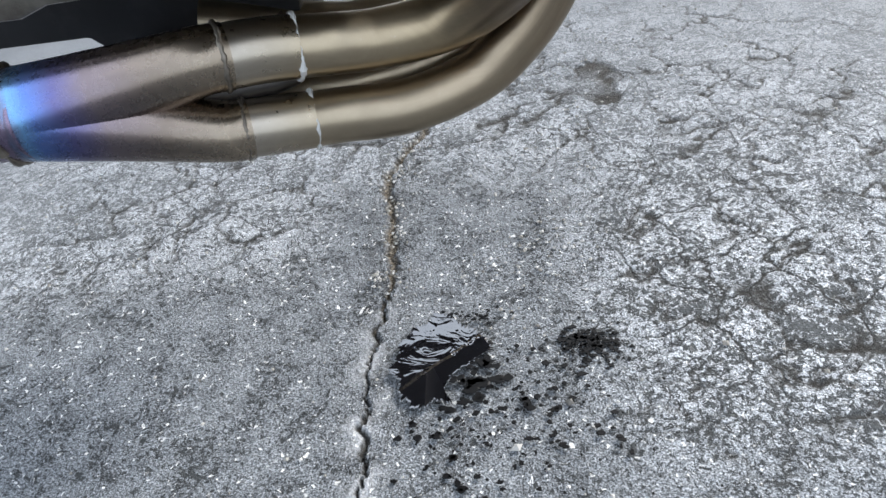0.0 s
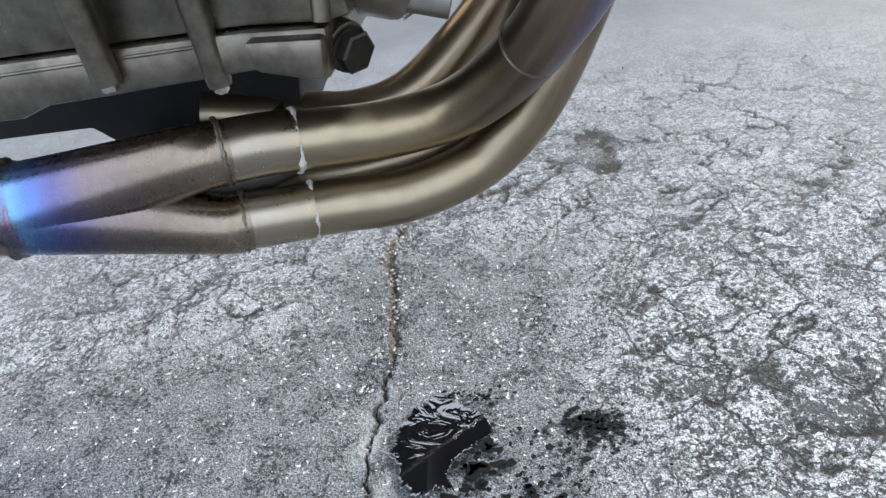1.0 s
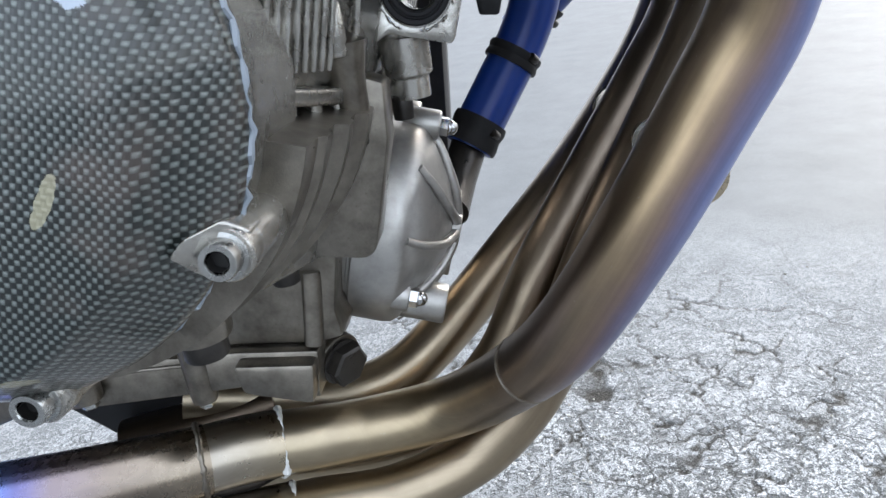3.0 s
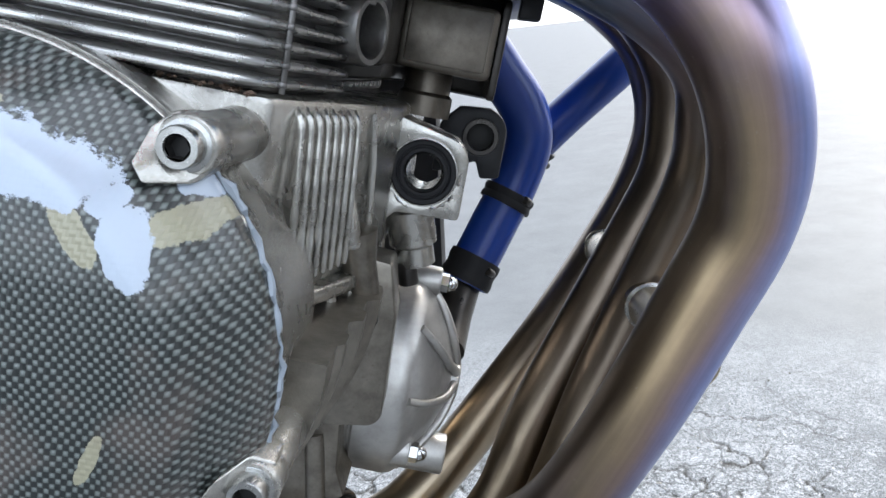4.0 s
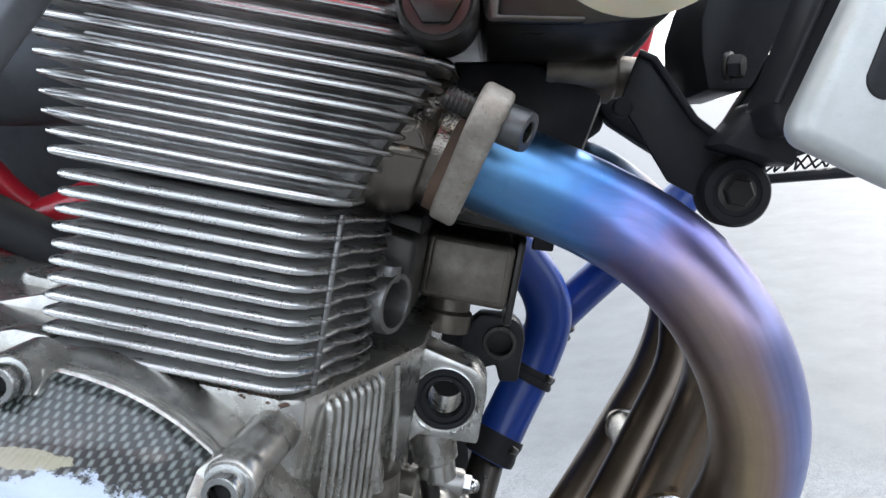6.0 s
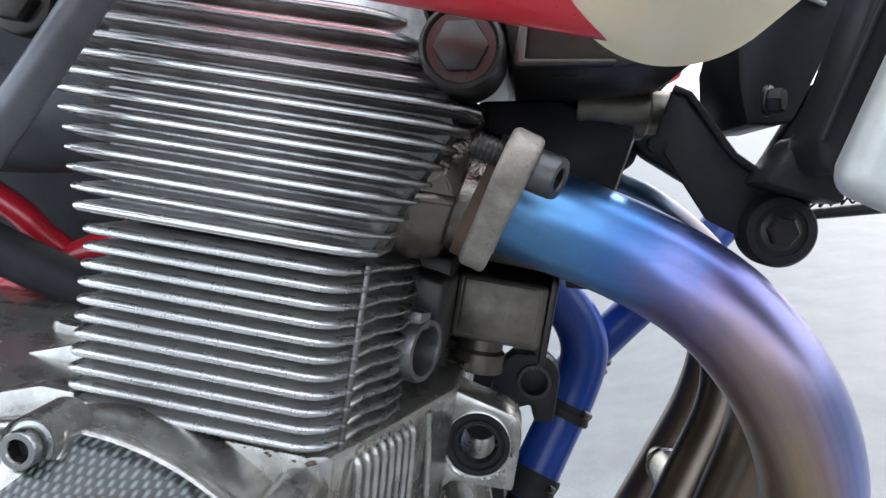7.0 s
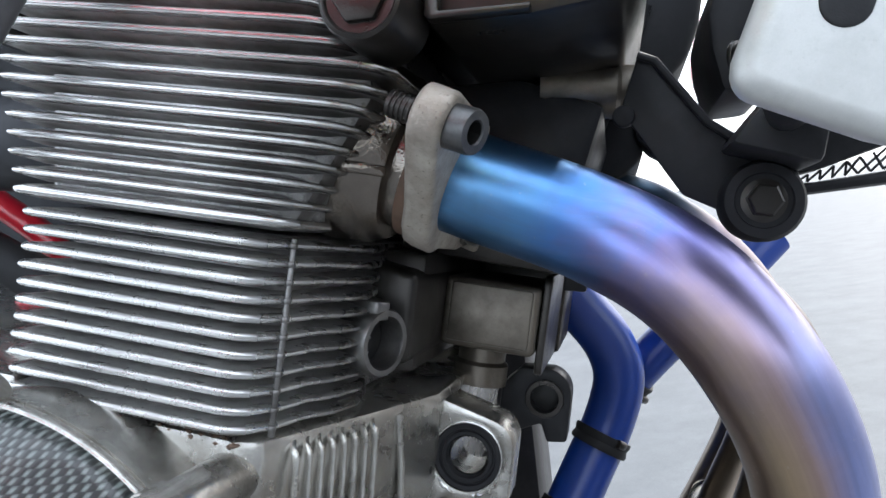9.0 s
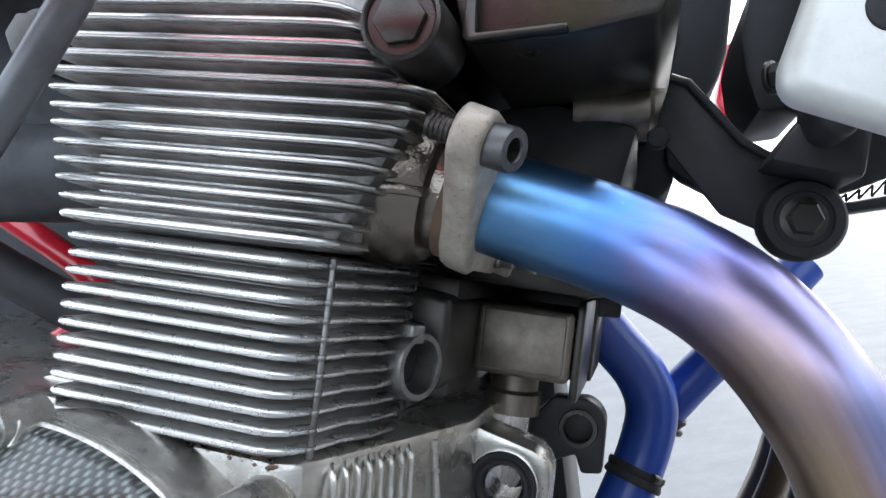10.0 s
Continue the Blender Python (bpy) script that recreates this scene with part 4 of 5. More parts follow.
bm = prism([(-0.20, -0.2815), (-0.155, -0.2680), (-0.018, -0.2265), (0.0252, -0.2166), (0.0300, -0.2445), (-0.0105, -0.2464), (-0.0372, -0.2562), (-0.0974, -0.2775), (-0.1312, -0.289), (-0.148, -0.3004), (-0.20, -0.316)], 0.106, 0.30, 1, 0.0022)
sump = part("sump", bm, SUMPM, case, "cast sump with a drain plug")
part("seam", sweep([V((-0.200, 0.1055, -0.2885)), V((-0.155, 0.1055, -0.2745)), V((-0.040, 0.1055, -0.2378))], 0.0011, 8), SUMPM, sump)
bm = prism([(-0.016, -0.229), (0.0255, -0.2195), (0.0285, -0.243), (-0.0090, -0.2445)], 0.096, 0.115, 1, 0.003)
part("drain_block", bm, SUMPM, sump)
DAX = V((0.80, -0.60, 0.02)).normalized()
bm = rod(V((0.024, 0.138, -0.2330)), DAX, 0.0145, 0.013, 0.0012, 32)
part("drain_seat", bm, SUMPM, sump)
hex_head(V((0.0365, 0.1285, -0.2335)), DAX, 0.0125, 0.0075, DARKST, sump, "drain_plug", 10, washer=0.0135)
# bolt columns hanging under the case
for f0, v0, u0, r, h, br in ((-0.0325, 0.110, -0.2600, 0.0072, 0.060, 0.0042), (-0.0915, 0.100, -0.2660, 0.0080, 0.050, 0.0048)):
    o = V((f0, v0, u0))
    bm = revolve([(0, 0.0), (r * 0.92, 0.0), (r, 0.003), (r * 1.02, h * 0.5), (r * 1.15, h), (0, h + 0.004)], o, WUP, 28)
    col = part("bolt_column", bm, SUMPM, sump)
    hex_head(o, -WUP, br, 0.0045, STEEL, col)
for f0, v0, u0, r, h, br in ((-0.003, 0.012, -0.1650, 0.0115, 0.034, 0.0085), (0.0057, 0.094, -0.1680, 0.0085, 0.022, 0.0070), (0.0316, 0.088, -0.0945, 0.0080, 0.036, 0.0055)):
    o = V((f0, v0, u0))
    bm = revolve([(0, 0.0), (r * 0.95, 0.0), (r, 0.002), (r * 1.05, h * 0.6), (r * 1.4, h), (0, h + 0.006)], o, WUP, 32)
    col = part("bolt_column", bm, SUMPM, case)
    bm = rod(o, -WUP, br, 0.0085, 0.0012, 28)
    part("bolt", bm, DARKST, col)
# upright ribs on the oblique face
for i in range(8):
    k = i / 7
    f0, v0 = 0.0040 + 0.0130 * k, 0.0225 + 0.044 * k
    bm = sweep(curve([(f0 - 0.004, v0 + 0.008, -0.0060), (f0 - 0.0005, v0 + 0.001, -0.0085), (f0 + 0.0018, v0, -0.0140), (f0 + 0.0030, v0 - 0.0005, -0.032), (f0 + 0.0040, v0, -0.052), (f0 + 0.0045, v0 + 0.002, -0.070)], 6), lambda s: 0.00135 + 0.0002 * math.sin(600 * s), 10)
    part("rib", bm, ALLOY, case)
part("rib", sweep([V((0.0215, 0.086, -0.008)), V((0.0245, 0.090, -0.030)), V((0.0265, 0.093, -0.058))], 0.0018, 10), ALLOY, case)
bm = rod((0.0225, 0.078, -0.066), WUP, 0.0052, 0.022, 0.002, 20)
part("dowel_boss", bm, ALLOY, case)
# parting ledge
bm = prism([(-0.004, 0.004), (0.0075, 0.024), (0.0215, 0.066), (0.0355, 0.112), (0.043, 0.15), (0.030, 0.15), (0.026, 0.118), (0.012, 0.070), (-0.002, 0.029), (-0.010, 0.012)], -0.0835, -0.0765, 2, 0.0016, 3)
bm.transform(Matrix.Translation((0, 0, 0.003)) @ Matrix.Rotation(radians(-3), 4, "X"))
part("ledge", bm, ALLOY, case)
part("lower_wall", prism([(-0.17, 0.006), (-0.012, 0.008), (-0.001, 0.030), (0.012, 0.072), (0.026, 0.118), (0.030, 0.16), (-0.17, 0.16)], -0.165, -0.076, 2, 0.003), ALLOY, case)
for k in range(4):
    f0, v0 = 0.004 + 0.0060 * k, 0.030 + 0.0175 * k
    bm = sweep(curve([(f0 + 0.001, v0, -0.080), (f0 + 0.0035, v0 + 0.001, -0.100), (f0 + 0.0015, v0 + 0.004, -0.128), (f0 - 0.012, v0 + 0.008, -0.160)], 6), 0.0034, 14)
    part("curved_rib", bm, ALLOY, case)

# engine hanger lug
lug_pts = [(0.016, -0.0085), (0.024, -0.0080)] + [(0.046, -0.0130)] + arc(0.0535, -0.0285, 0.0135, 75, 5, 6) + [(0.0672, -0.0555), (0.0345, -0.0568), (0.031, -0.064), (0.022, -0.067), (0.016, -0.060)]
LC = (0.0457, -0.0345)
lug = part("hanger_lug", holed_plate(lug_pts, LC, 0.0162, 0.130, 0.160), ALLOY, engine, "cast engine hanger lug with an open bushed bore")
at = (LC[0], 0.130, LC[1])
part("bare_ring", revolve([(0.0163, -0.0004), (0.0172, -0.0004), (0.0170, 0.0007), (0.0163, 0.0010), (0.0163, -0.0004)], at, (0, -1, 0), 56), WELD, lug, "scraped bright rim")
part("bushing", revolve([(0.0162, -0.029), (0.0162, 0.0006), (0.0156, 0.0014), (0.0138, 0.0012), (0.0132, -0.0006), (0.0124, -0.0006), (0.0120, 0.0004), (0.0104, 0.0004), (0.0099, -0.0006), (0.0099, -0.029), (0.0162, -0.029)], at, (0, -1, 0), 56), RUBBER, lug)
part("sleeve", revolve([(0.0098, -0.030), (0.0098, -0.0035), (0.0088, -0.0030), (0.0088, -0.030), (0.0098, -0.030)], at, (0, -1, 0), 48), STEEL, lug, "bright steel sleeve inside the bushing")
rs = random.Random(31)
for a0, a1 in ((-75, -25), (-10, 12), (150, 205), (215, 262)):
    pts = [V((LC[0] + (0.0185 + rs.uniform(-0.0007, 0.0009)) * math.cos(radians(a)), 0.1298, LC[1] + (0.0185 + rs.uniform(-0.0007, 0.0009)) * math.sin(radians(a)))) for a in range(a0, a1, 4)]
    wid = [rs.uniform(0.0003, 0.0012) for _ in pts]
    part("scrape", sweep(pts, lambda s, w=wid: w[min(len(w) - 1, int(s / 0.0014))], 6), WELD, lug, "bright bare metal where paint is scraped off")
bm = revolve([(0, 0), (0.0105, 0), (0.0105, 0.010), (0.0128, 0.012), (0.0128, 0.030), (0, 0.030)], V((0.050, 0.150, -0.086)), WUP, 28)
part("lug_stem", bm, ALLOY, lug)
bm = rod(V((0.0485, 0.147, -0.0975)), WUP, 0.0055, 0.013, 0.001, 20)
part("stud", bm, DARKST, lug)
far = [(0.048, -0.044), (0.048, -0.013), (0.058, -0.002)] + arc(0.0735, -0.0145, 0.0145, 80, 0, 5) + [(0.0885, -0.040), (0.077, -0.042), (0.073, -0.032)]
far_lug = part("far_lug", holed_plate(far, (0.0730, -0.0175), 0.0082, 0.205, 0.225, 0.002), BLACKP, engine)
# Black backing disc, painted shade that fills the far lug's hole.
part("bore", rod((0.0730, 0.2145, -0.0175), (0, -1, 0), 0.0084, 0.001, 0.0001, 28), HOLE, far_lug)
part("rim", revolve([(0.0082, 0), (0.0082, 0.0016), (0.0106, 0.0016), (0.0112, 0.0), (0.0082, 0)], (0.0730, 0.2052, -0.0175), (0, -1, 0), 32), DARKST, far_lug)

# ---- clutch cover ----
bm = revolve([(0, 0.040), (0.0895, 0.040), (0.0895, 0.012), (0.0900, 0.002), (0.0905, -0.008), (0.0912, -0.0160), (0.0926, -0.0195), (0.0926, -0.0215), (0, -0.0215)], CC, (0, 1, 0), 120)
part("clutch_drum", bm, ALLOY, case)
bm = revolve([(0, -0.0215), (0.0912, -0.0215), (0.0922, -0.0222), (0.0924, -0.0240), (0.0918, -0.0256), (0.0910, -0.0262), (0, -0.0262)], CC, (0, 1, 0), 120)
cover = part("clutch_cover", bm, ALLOY, engine, "aluminium clutch cover with a carbon fibre shell")
bm = revolve([(0.0, -0.020), (0.0912, -0.020), (0.0918, -0.0265), (0.0910, -0.0295), (0.0895, -0.0318), (0.0815, -0.0445), (0.0745, -0.0558), (0.0732, -0.0573), (0.0712, -0.0583), (0.045, -0.0605), (0.02, -0.0618), (0, -0.0622)], CC + V((0.001, 0, -0.0008)), (0, 1, 0), 130)
shell = part("shell", bm, CARBON, cover, "carbon fibre shell with pale and yellow reflections painted on")
for f0, u0 in ((-0.0109, -0.0173), (0.0180, -0.112), (-0.0795, 0.0014), (-0.0355, -0.170)):
    p = V((f0, 0, u0))
    inw = (CC - p).normalized()
    sid = V((-inw.z, 0, inw.x))
    root = 0.012 if u0 < -0.005 else -0.019
    bm = revolve([(0, 0), (0.0092, 0), (0.0084, 0.018), (0.0080, 0.034 + root), (0.0074, 0.0355 + root), (0, 0.0355 + root)], (f0, root, u0), (0, -1, 0), 36)
    # scooped pad between boss and shell
    rim = [(-0.004, 0.0086, -0.0325), (0.005, 0.0088, -0.0360), (0.0112, 0.0022, -0.0468), (0.0098, -0.0040, -0.0462), (0.004, -0.0096, -0.0355), (-0.004, -0.0088, -0.0325)]
    own = bmesh.new()
    top = [own.verts.new(V((0, v, 0)) + p + inw * a + sid * b) for a, b, v in rim]
    base = [own.verts.new(V((0, -0.020, 0)) + p + inw * a * 0.9 + sid * b) for a, b, v in rim]
    mid = own.verts.new(V((0, -0.0347, 0)) + p + inw * 0.002)
    for i in range(6):
        own.faces.new((top[i], top[(i + 1) % 6], mid))
        own.faces.new((base[i], base[(i + 1) % 6], top[(i + 1) % 6], top[i]))
    own.faces.new(base[::-1])
    bmesh.ops.recalc_face_normals(own, faces=own.faces)
    bevel_all(own, 0.0012, 3, 30)
    merge(bm, own)
    revolve([(0, 0.0), (0.0086, 0.0), (0.0088, 0.001), (0.0085, 0.0090), (0.0078, 0.0100), (0, 0.0100)], (f0, -0.0252, u0), (0, -1, 0), 36, bm)
    boss = part("bolt_boss", bm, ALLOY, cover)
    socket_screw((f0, -0.0352, u0), (0, -1, 0), 0.0057, 0.0062, STEEL, cover, 0.56)
    part("washer", rod((f0, -0.0345, u0), (0, -1, 0), 0.0072, 0.0014, 0.0004, 28), STEEL, boss)

rs = random.Random(8)
seal = [CC + V(((0.0926 + rs.uniform(-0.0006, 0.0008)) * math.cos(radians(a)), -0.0240 + rs.uniform(-0.0010, 0.0014), (0.0926 + rs.uniform(-0.0006, 0.0008)) * math.sin(radians(a)))) for a in range(-40, 50, 2)]
thick = [rs.choice((0.0005, 0.0008, 0.0012, 0.0018)) * rs.uniform(0.7, 1.3) for _ in seal]
part("sealant", sweep(seal, lambda s: thick[min(len(thick) - 1, int(s / 0.0036))], 8), SEALER, cover, "pale blue squeezed-out sealant")

rs = random.Random(17)
bm = bmesh.new()
for _ in range(46):
    f0 = rs.uniform(-0.088, -0.004)
    o = V((f0, rs.uniform(-0.002, 0.010), -0.0035 + rs.uniform(-0.0006, 0.0006)))
    r = rs.choice((0.0004, 0.0007, 0.0011, 0.0018))
    vs = [bm.verts.new(o + V((r * rs.uniform(0.6, 1.5) * x, r * y, r * 0.6 * z))) for x, y, z in ((1, 0, 0), (-1, 0, 0), (0, 1, 0), (0, -1, 0), (0, 0, 1), (0, 0, -1))]
    for i, j, k in ((0, 2, 4), (2, 1, 4), (1, 3, 4), (3, 0, 4), (2, 0, 5), (1, 2, 5), (3, 1, 5), (0, 3, 5)):
        bm.faces.new((vs[i], vs[j], vs[k]))
part("gasket_crumbs", bm, RUST, case)
bm = bmesh.new()
for o, r in ((V((-0.083, 0.000, -0.006)), 0.0052), (V((-0.077, 0.001, -0.0065)), 0.0040), (V((-0.070, 0.001, -0.007)), 0.0024)):
    merge(bm, revolve([(r * math.sin(radians(a)), -r * 0.55 * math.cos(radians(a))) for a in range(0, 181, 20)], o, (0.1, 0, 1), 18))
part("residue", bm, WHITEW, case, "white dried residue")

# ---- oil filter cover ----
PC = V((0.03, 0.19, -0.166))
bm = revolve([(0, -0.02), (0.058, -0.02), (0.060, -0.004), (0.0605, 0.0), (0.0595, 0.0006), (0.0595, 0.0016), (0.062, 0.003), (0.0622, 0.022), (0.0612, 0.027), (0.0575, 0.0315), (0.050, 0.037), (0.036, 0.0455), (0.020, 0.0520), (0.013, 0.0535), (0, 0.0535)], PC, (1, 0, 0), 84)
filt = part("filter_cover", bm, SATIN, engine, "satin aluminium round cover with radial ribs")
for k in range(9):
    t = radians(12 + 40 * k)
    d = V((0, math.cos(t), math.sin(t)))
    e = V((0, -math.sin(t), math.cos(t)))
    bm = sweep(curve([PC + V((0.030, 0, 0)) + d * 0.059, PC + V((0.040, 0, 0)) + d * 0.048 + e * 0.003, PC + V((0.0505, 0, 0)) + d * 0.028 + e * 0.004, PC + V((0.056, 0, 0)) + d * 0.010], 5), lambda s: 0.0021 + 0.020 * min(s, 0.05), 12)
    part("rib", bm, SATIN, filt)
part("hub", rod(PC + V((0.050, 0, 0)), (1, 0, 0), 0.012, 0.009, 0.002, 32), SATIN, filt)
for v0, u0, lv, lu in ((0.1465, -0.1955, 0.1690, -0.2060), (0.1880, -0.1050, 0.2060, -0.1080), (0.236, -0.19, 0.232, -0.20)):
    part("lobe", rod((0.045, lv, lu), (1, 0, 0), 0.0120, 0.043 if lu < -0.15 else 0.008, 0.0012, 36), SATIN, filt)
    part("nut_pad", rod((0.045, v0, u0), (1, 0, 0), 0.0088, 0.0215, 0.0015, 24), SATIN, filt)
    nut = hex_head((0.0665, v0, u0), (1, 0, 0), 0.0058, 0.0052, CHROME, filt, "acorn_nut")
    part("crown", revolve([(0.0046, 0.0), (0.0046, 0.002), (0.0034, 0.0048), (0.0015, 0.006), (0, 0.0062)], (0.0705, v0, u0), (1, 0, 0), 20), CHROME, nut)

# ---- thermostat housing behind the cylinder ----
bm = prism(rounded(0.0205, 0.0690, 0.0140, 0.0490, 0.0035), 0.146, 0.235, 1, 0.003, 3)
thermo = part("thermostat_housing", bm, BOXM, engine, "dark bronze rectangular thermostat housing")
part("raised_face", prism(rounded(0.0245, 0.0655, 0.0170, 0.0465, 0.002), 0.1445, 0.1465, 1, 0.0008), BOXM, thermo)
part("end_plate", prism(rounded(0.149, 0.232, 0.0050, 0.0550, 0.005), 0.0695, 0.0735, 0, 0.001), DARKST, thermo)
part("back_block", prism([(-0.02, 0.0), (0.0205, 0.006), (0.0205, 0.060), (-0.02, 0.060)], 0.105, 0.29, 1, 0.003), DARKST, thermo)
# Arm in dark steel, its tone standing in for the flange's shade.
part("arm", prism([(-0.010, 0.008), (0.0215, 0.012), (0.0215, 0.0515), (-0.010, 0.056)], 0.088, 0.20, 1, 0.004, 3), DARKST, thermo)
# Added filler block that hides the hose's start from the camera.
part("back_fill", prism([(0.0205, 0.004), (0.0760, 0.004), (0.0760, 0.058), (0.0205, 0.058)], 0.236, 0.31, 1, 0.004), DARKST, thermo)
part("stem", revolve([(0, 0), (0.0150, 0), (0.0150, 0.011), (0.0130, 0.013), (0.0130, 0.024), (0, 0.024)], (0.0375, 0.185, -0.010), (0, 0, 1), 32), BOXM, thermo)
part("upper_block", prism([(0.0, 0.0595), (0.074, 0.0570), (0.088, 0.060), (0.088, 0.085), (0.0, 0.085)], 0.13, 0.29, 1, 0.003), DARKST, thermo)
part("tab", prism([(0.0780, 0.0480), (0.0895, 0.0490), (0.0895, 0.0600), (0.0780, 0.0600)], 0.162, 0.172, 1, 0.001), BLACKP, thermo)

# ---- exhaust pipes ----
PIPE_A = [(0.0480, 0.3735, 0.6765), (0.0720, 0.3735, 0.6625), (0.1105, 0.3745, 0.6402), (0.137, 0.3660, 0.618), (0.1545, 0.3605, 0.5878), (0.1640, 0.3665, 0.5530), (0.1625, 0.3755, 0.5200), (0.1460, 0.3795, 0.4850), (0.1179, 0.3835, 0.4336), (0.0864, 0.3990, 0.3781), (0.0540, 0.4360, 0.3297), (0.0160, 0.4600, 0.2990), (-0.0300, 0.4585, 0.2920), (-0.0620, 0.4470, 0.2970), (-0.0830, 0.4405, 0.3005)]
PIPE_B = [(0.070, 0.4640, 0.6580), (0.1181, 0.4600, 0.6310), (0.1542, 0.4555, 0.6060), (0.1770, 0.4570, 0.5780), (0.1835, 0.4680, 0.5480), (0.1810, 0.4840, 0.5100), (0.1565, 0.4930, 0.4525), (0.1230, 0.4905, 0.3880), (0.0990, 0.4820, 0.3400), (0.0810, 0.4740, 0.3090), (0.0610, 0.4700, 0.2820), (0.0285, 0.4640, 0.2565), (-0.0189, 0.4487, 0.2475), (-0.0646, 0.4375, 0.2518), (-0.0830, 0.4335, 0.2530)]
PIPE_C = [(0.080, 0.5550, 0.6600), (0.1305, 0.5537, 0.6450), (0.1580, 0.5526, 0.6240), (0.1789, 0.5515, 0.5979), (0.1915, 0.5510, 0.5680), (0.1920, 0.5510, 0.5367), (0.1850, 0.5480, 0.5055), (0.1620, 0.5410, 0.4690), (0.1255, 0.5300, 0.4160), (0.0860, 0.5180, 0.3570), (0.055, 0.508, 0.300), (0.010, 0.500, 0.262), (-0.055, 0.492, 0.248), (-0.12, 0.486, 0.250)]
PIPE_D = [(0.090, 0.6450, 0.6600), (0.1429, 0.6460, 0.6350), (0.1763, 0.6460, 0.6112), (0.2010, 0.6430, 0.5770), (0.2072, 0.6370, 0.5303), (0.1920, 0.6350, 0.4841), (0.1610, 0.6360, 0.4340), (0.1150, 0.6085, 0.3860), (0.0673, 0.5770, 0.3455), (0.0235, 0.5518, 0.3090), (-0.0155, 0.5310, 0.2845), (-0.0535, 0.5175, 0.2785), (-0.0930, 0.5100, 0.2850), (-0.16, 0.50, 0.300)]
for pts, r in ((PIPE_A, 0.0190), (PIPE_B, 0.0180), (PIPE_C, 0.0185), (PIPE_D, 0.0185)):
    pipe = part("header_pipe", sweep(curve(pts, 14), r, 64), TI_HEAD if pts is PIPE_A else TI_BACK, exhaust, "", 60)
    if pts is PIPE_A:
        # butt weld low on the down-pipe
        part("weld_bead", revolve([(0.0188, -0.0008), (0.01925, 0.0), (0.0188, 0.0008)], V((0.0672, 0.4190, 0.3490)), V((-0.62, 0.60, -0.78)), 48), WELDD, pipe)


def bead(path, r, parent, mat, seed, size=0.0013):
    """Lumpy weld or sealant round a pipe, from lumps of uneven size."""
    rng = random.Random(seed)
    a, b = V(path[0]), V(path[1])
    fa, fb, w = frame_of(b - a)
    pts = []
    for k in range(65):
        t = k * math.tau / 64
        pts.append(a + (fa * math.cos(t) + fb * math.sin(t)) * r + w * rng.uniform(-0.0005, 0.0005))
    rs, lump = [], 1.0
    for _ in pts:
        lump = min(2.0, max(0.12, lump + rng.uniform(-0.55, 0.55)))
        rs.append(size * lump * rng.uniform(0.8, 1.2))
    bm = sweep(pts, lambda s: rs[min(64, int(s / (math.tau * r) * 64))], 8)
    return part("weld_bead", bm, mat, parent)


# slip joints, sleeves and the two-into-one collector
UP = [(-0.0810, 0.4410, 0.3002), (-0.102, 0.4325, 0.3040), (-0.1225, 0.4225, 0.3068)]
LO = [(-0.0810, 0.4338, 0.2530), (-0.102, 0.4255, 0.2565), (-0.1215, 0.4180, 0.2600)]
OUTLET = (-0.250, 0.4120, 0.2900)
for way, r, sd in ((UP, 0.0197, 1), (LO, 0.0187, 2)):
    sl = part("sleeve", sweep(curve(way, 8), r, 56), TI_SLEEVE, exhaust, "", 60)
    bead((V(way[0]), V(way[1])), r * 0.985, sl, WHITEW, sd, 0.0013)
    bead((V(way[2]), V(way[2]) + V(way[2]) - V(way[1])), r + 0.0008, sl, WELDD, sd + 4, 0.0009)
# Dark filler added between the sleeves, in place of the shade there.
part("web", sweep([V((-0.0860, 0.4450, 0.2778)), V((-0.1000, 0.4385, 0.2800)), V((-0.125, 0.4300, 0.2825)), V((-0.150, 0.4260, 0.2845)), V((-0.185, 0.4200, 0.2870))], lambda s: 0.004 + 0.25 * min(s, 0.022), 16), DARKST, exhaust)
coll = None
for way, r0 in ((UP, 0.0192), (LO, 0.0184)):
    a, b = V(way[2]) + (V(way[1]) - V(way[2])) * 0.15, V(OUTLET)
    e = V(way[2]) + (V(way[2]) - V(way[1])).normalized() * 0.012
    path = curve([b, b + (e - b) * 0.35, b + (e - b) * 0.7, e, a], 8)
    bm = sweep(path, lambda s, n=(a - b).length, r0=r0: 0.0300 + (r0 + 0.0011 - 0.0300) * min(1, s / (0.9 * n)) ** 0.9, 72)
    ob = part("collector", bm, TI_COLL, coll or exhaust, "" if coll else "blue and violet heat-tinted merge collector", 60)
    coll = coll or ob
ax0 = (V(OUTLET) - (V(UP[2]) + V(LO[2])) * 0.5).normalized()
tail = V(OUTLET)
part("tail_pipe", sweep([tail + ax0 * (-0.004 + 0.02 * k) for k in range(12)], lambda s: 0.0300 if s < 0.006 else 0.0285, 56), TI_TAIL, exhaust, "", 60)
bead((tail + ax0 * 0.011, tail + ax0 * 0.03), 0.0288, coll, WELDD, 9, 0.0022)
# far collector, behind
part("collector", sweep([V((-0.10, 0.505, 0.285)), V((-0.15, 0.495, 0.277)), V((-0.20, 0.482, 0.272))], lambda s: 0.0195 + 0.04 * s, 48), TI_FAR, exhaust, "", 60)
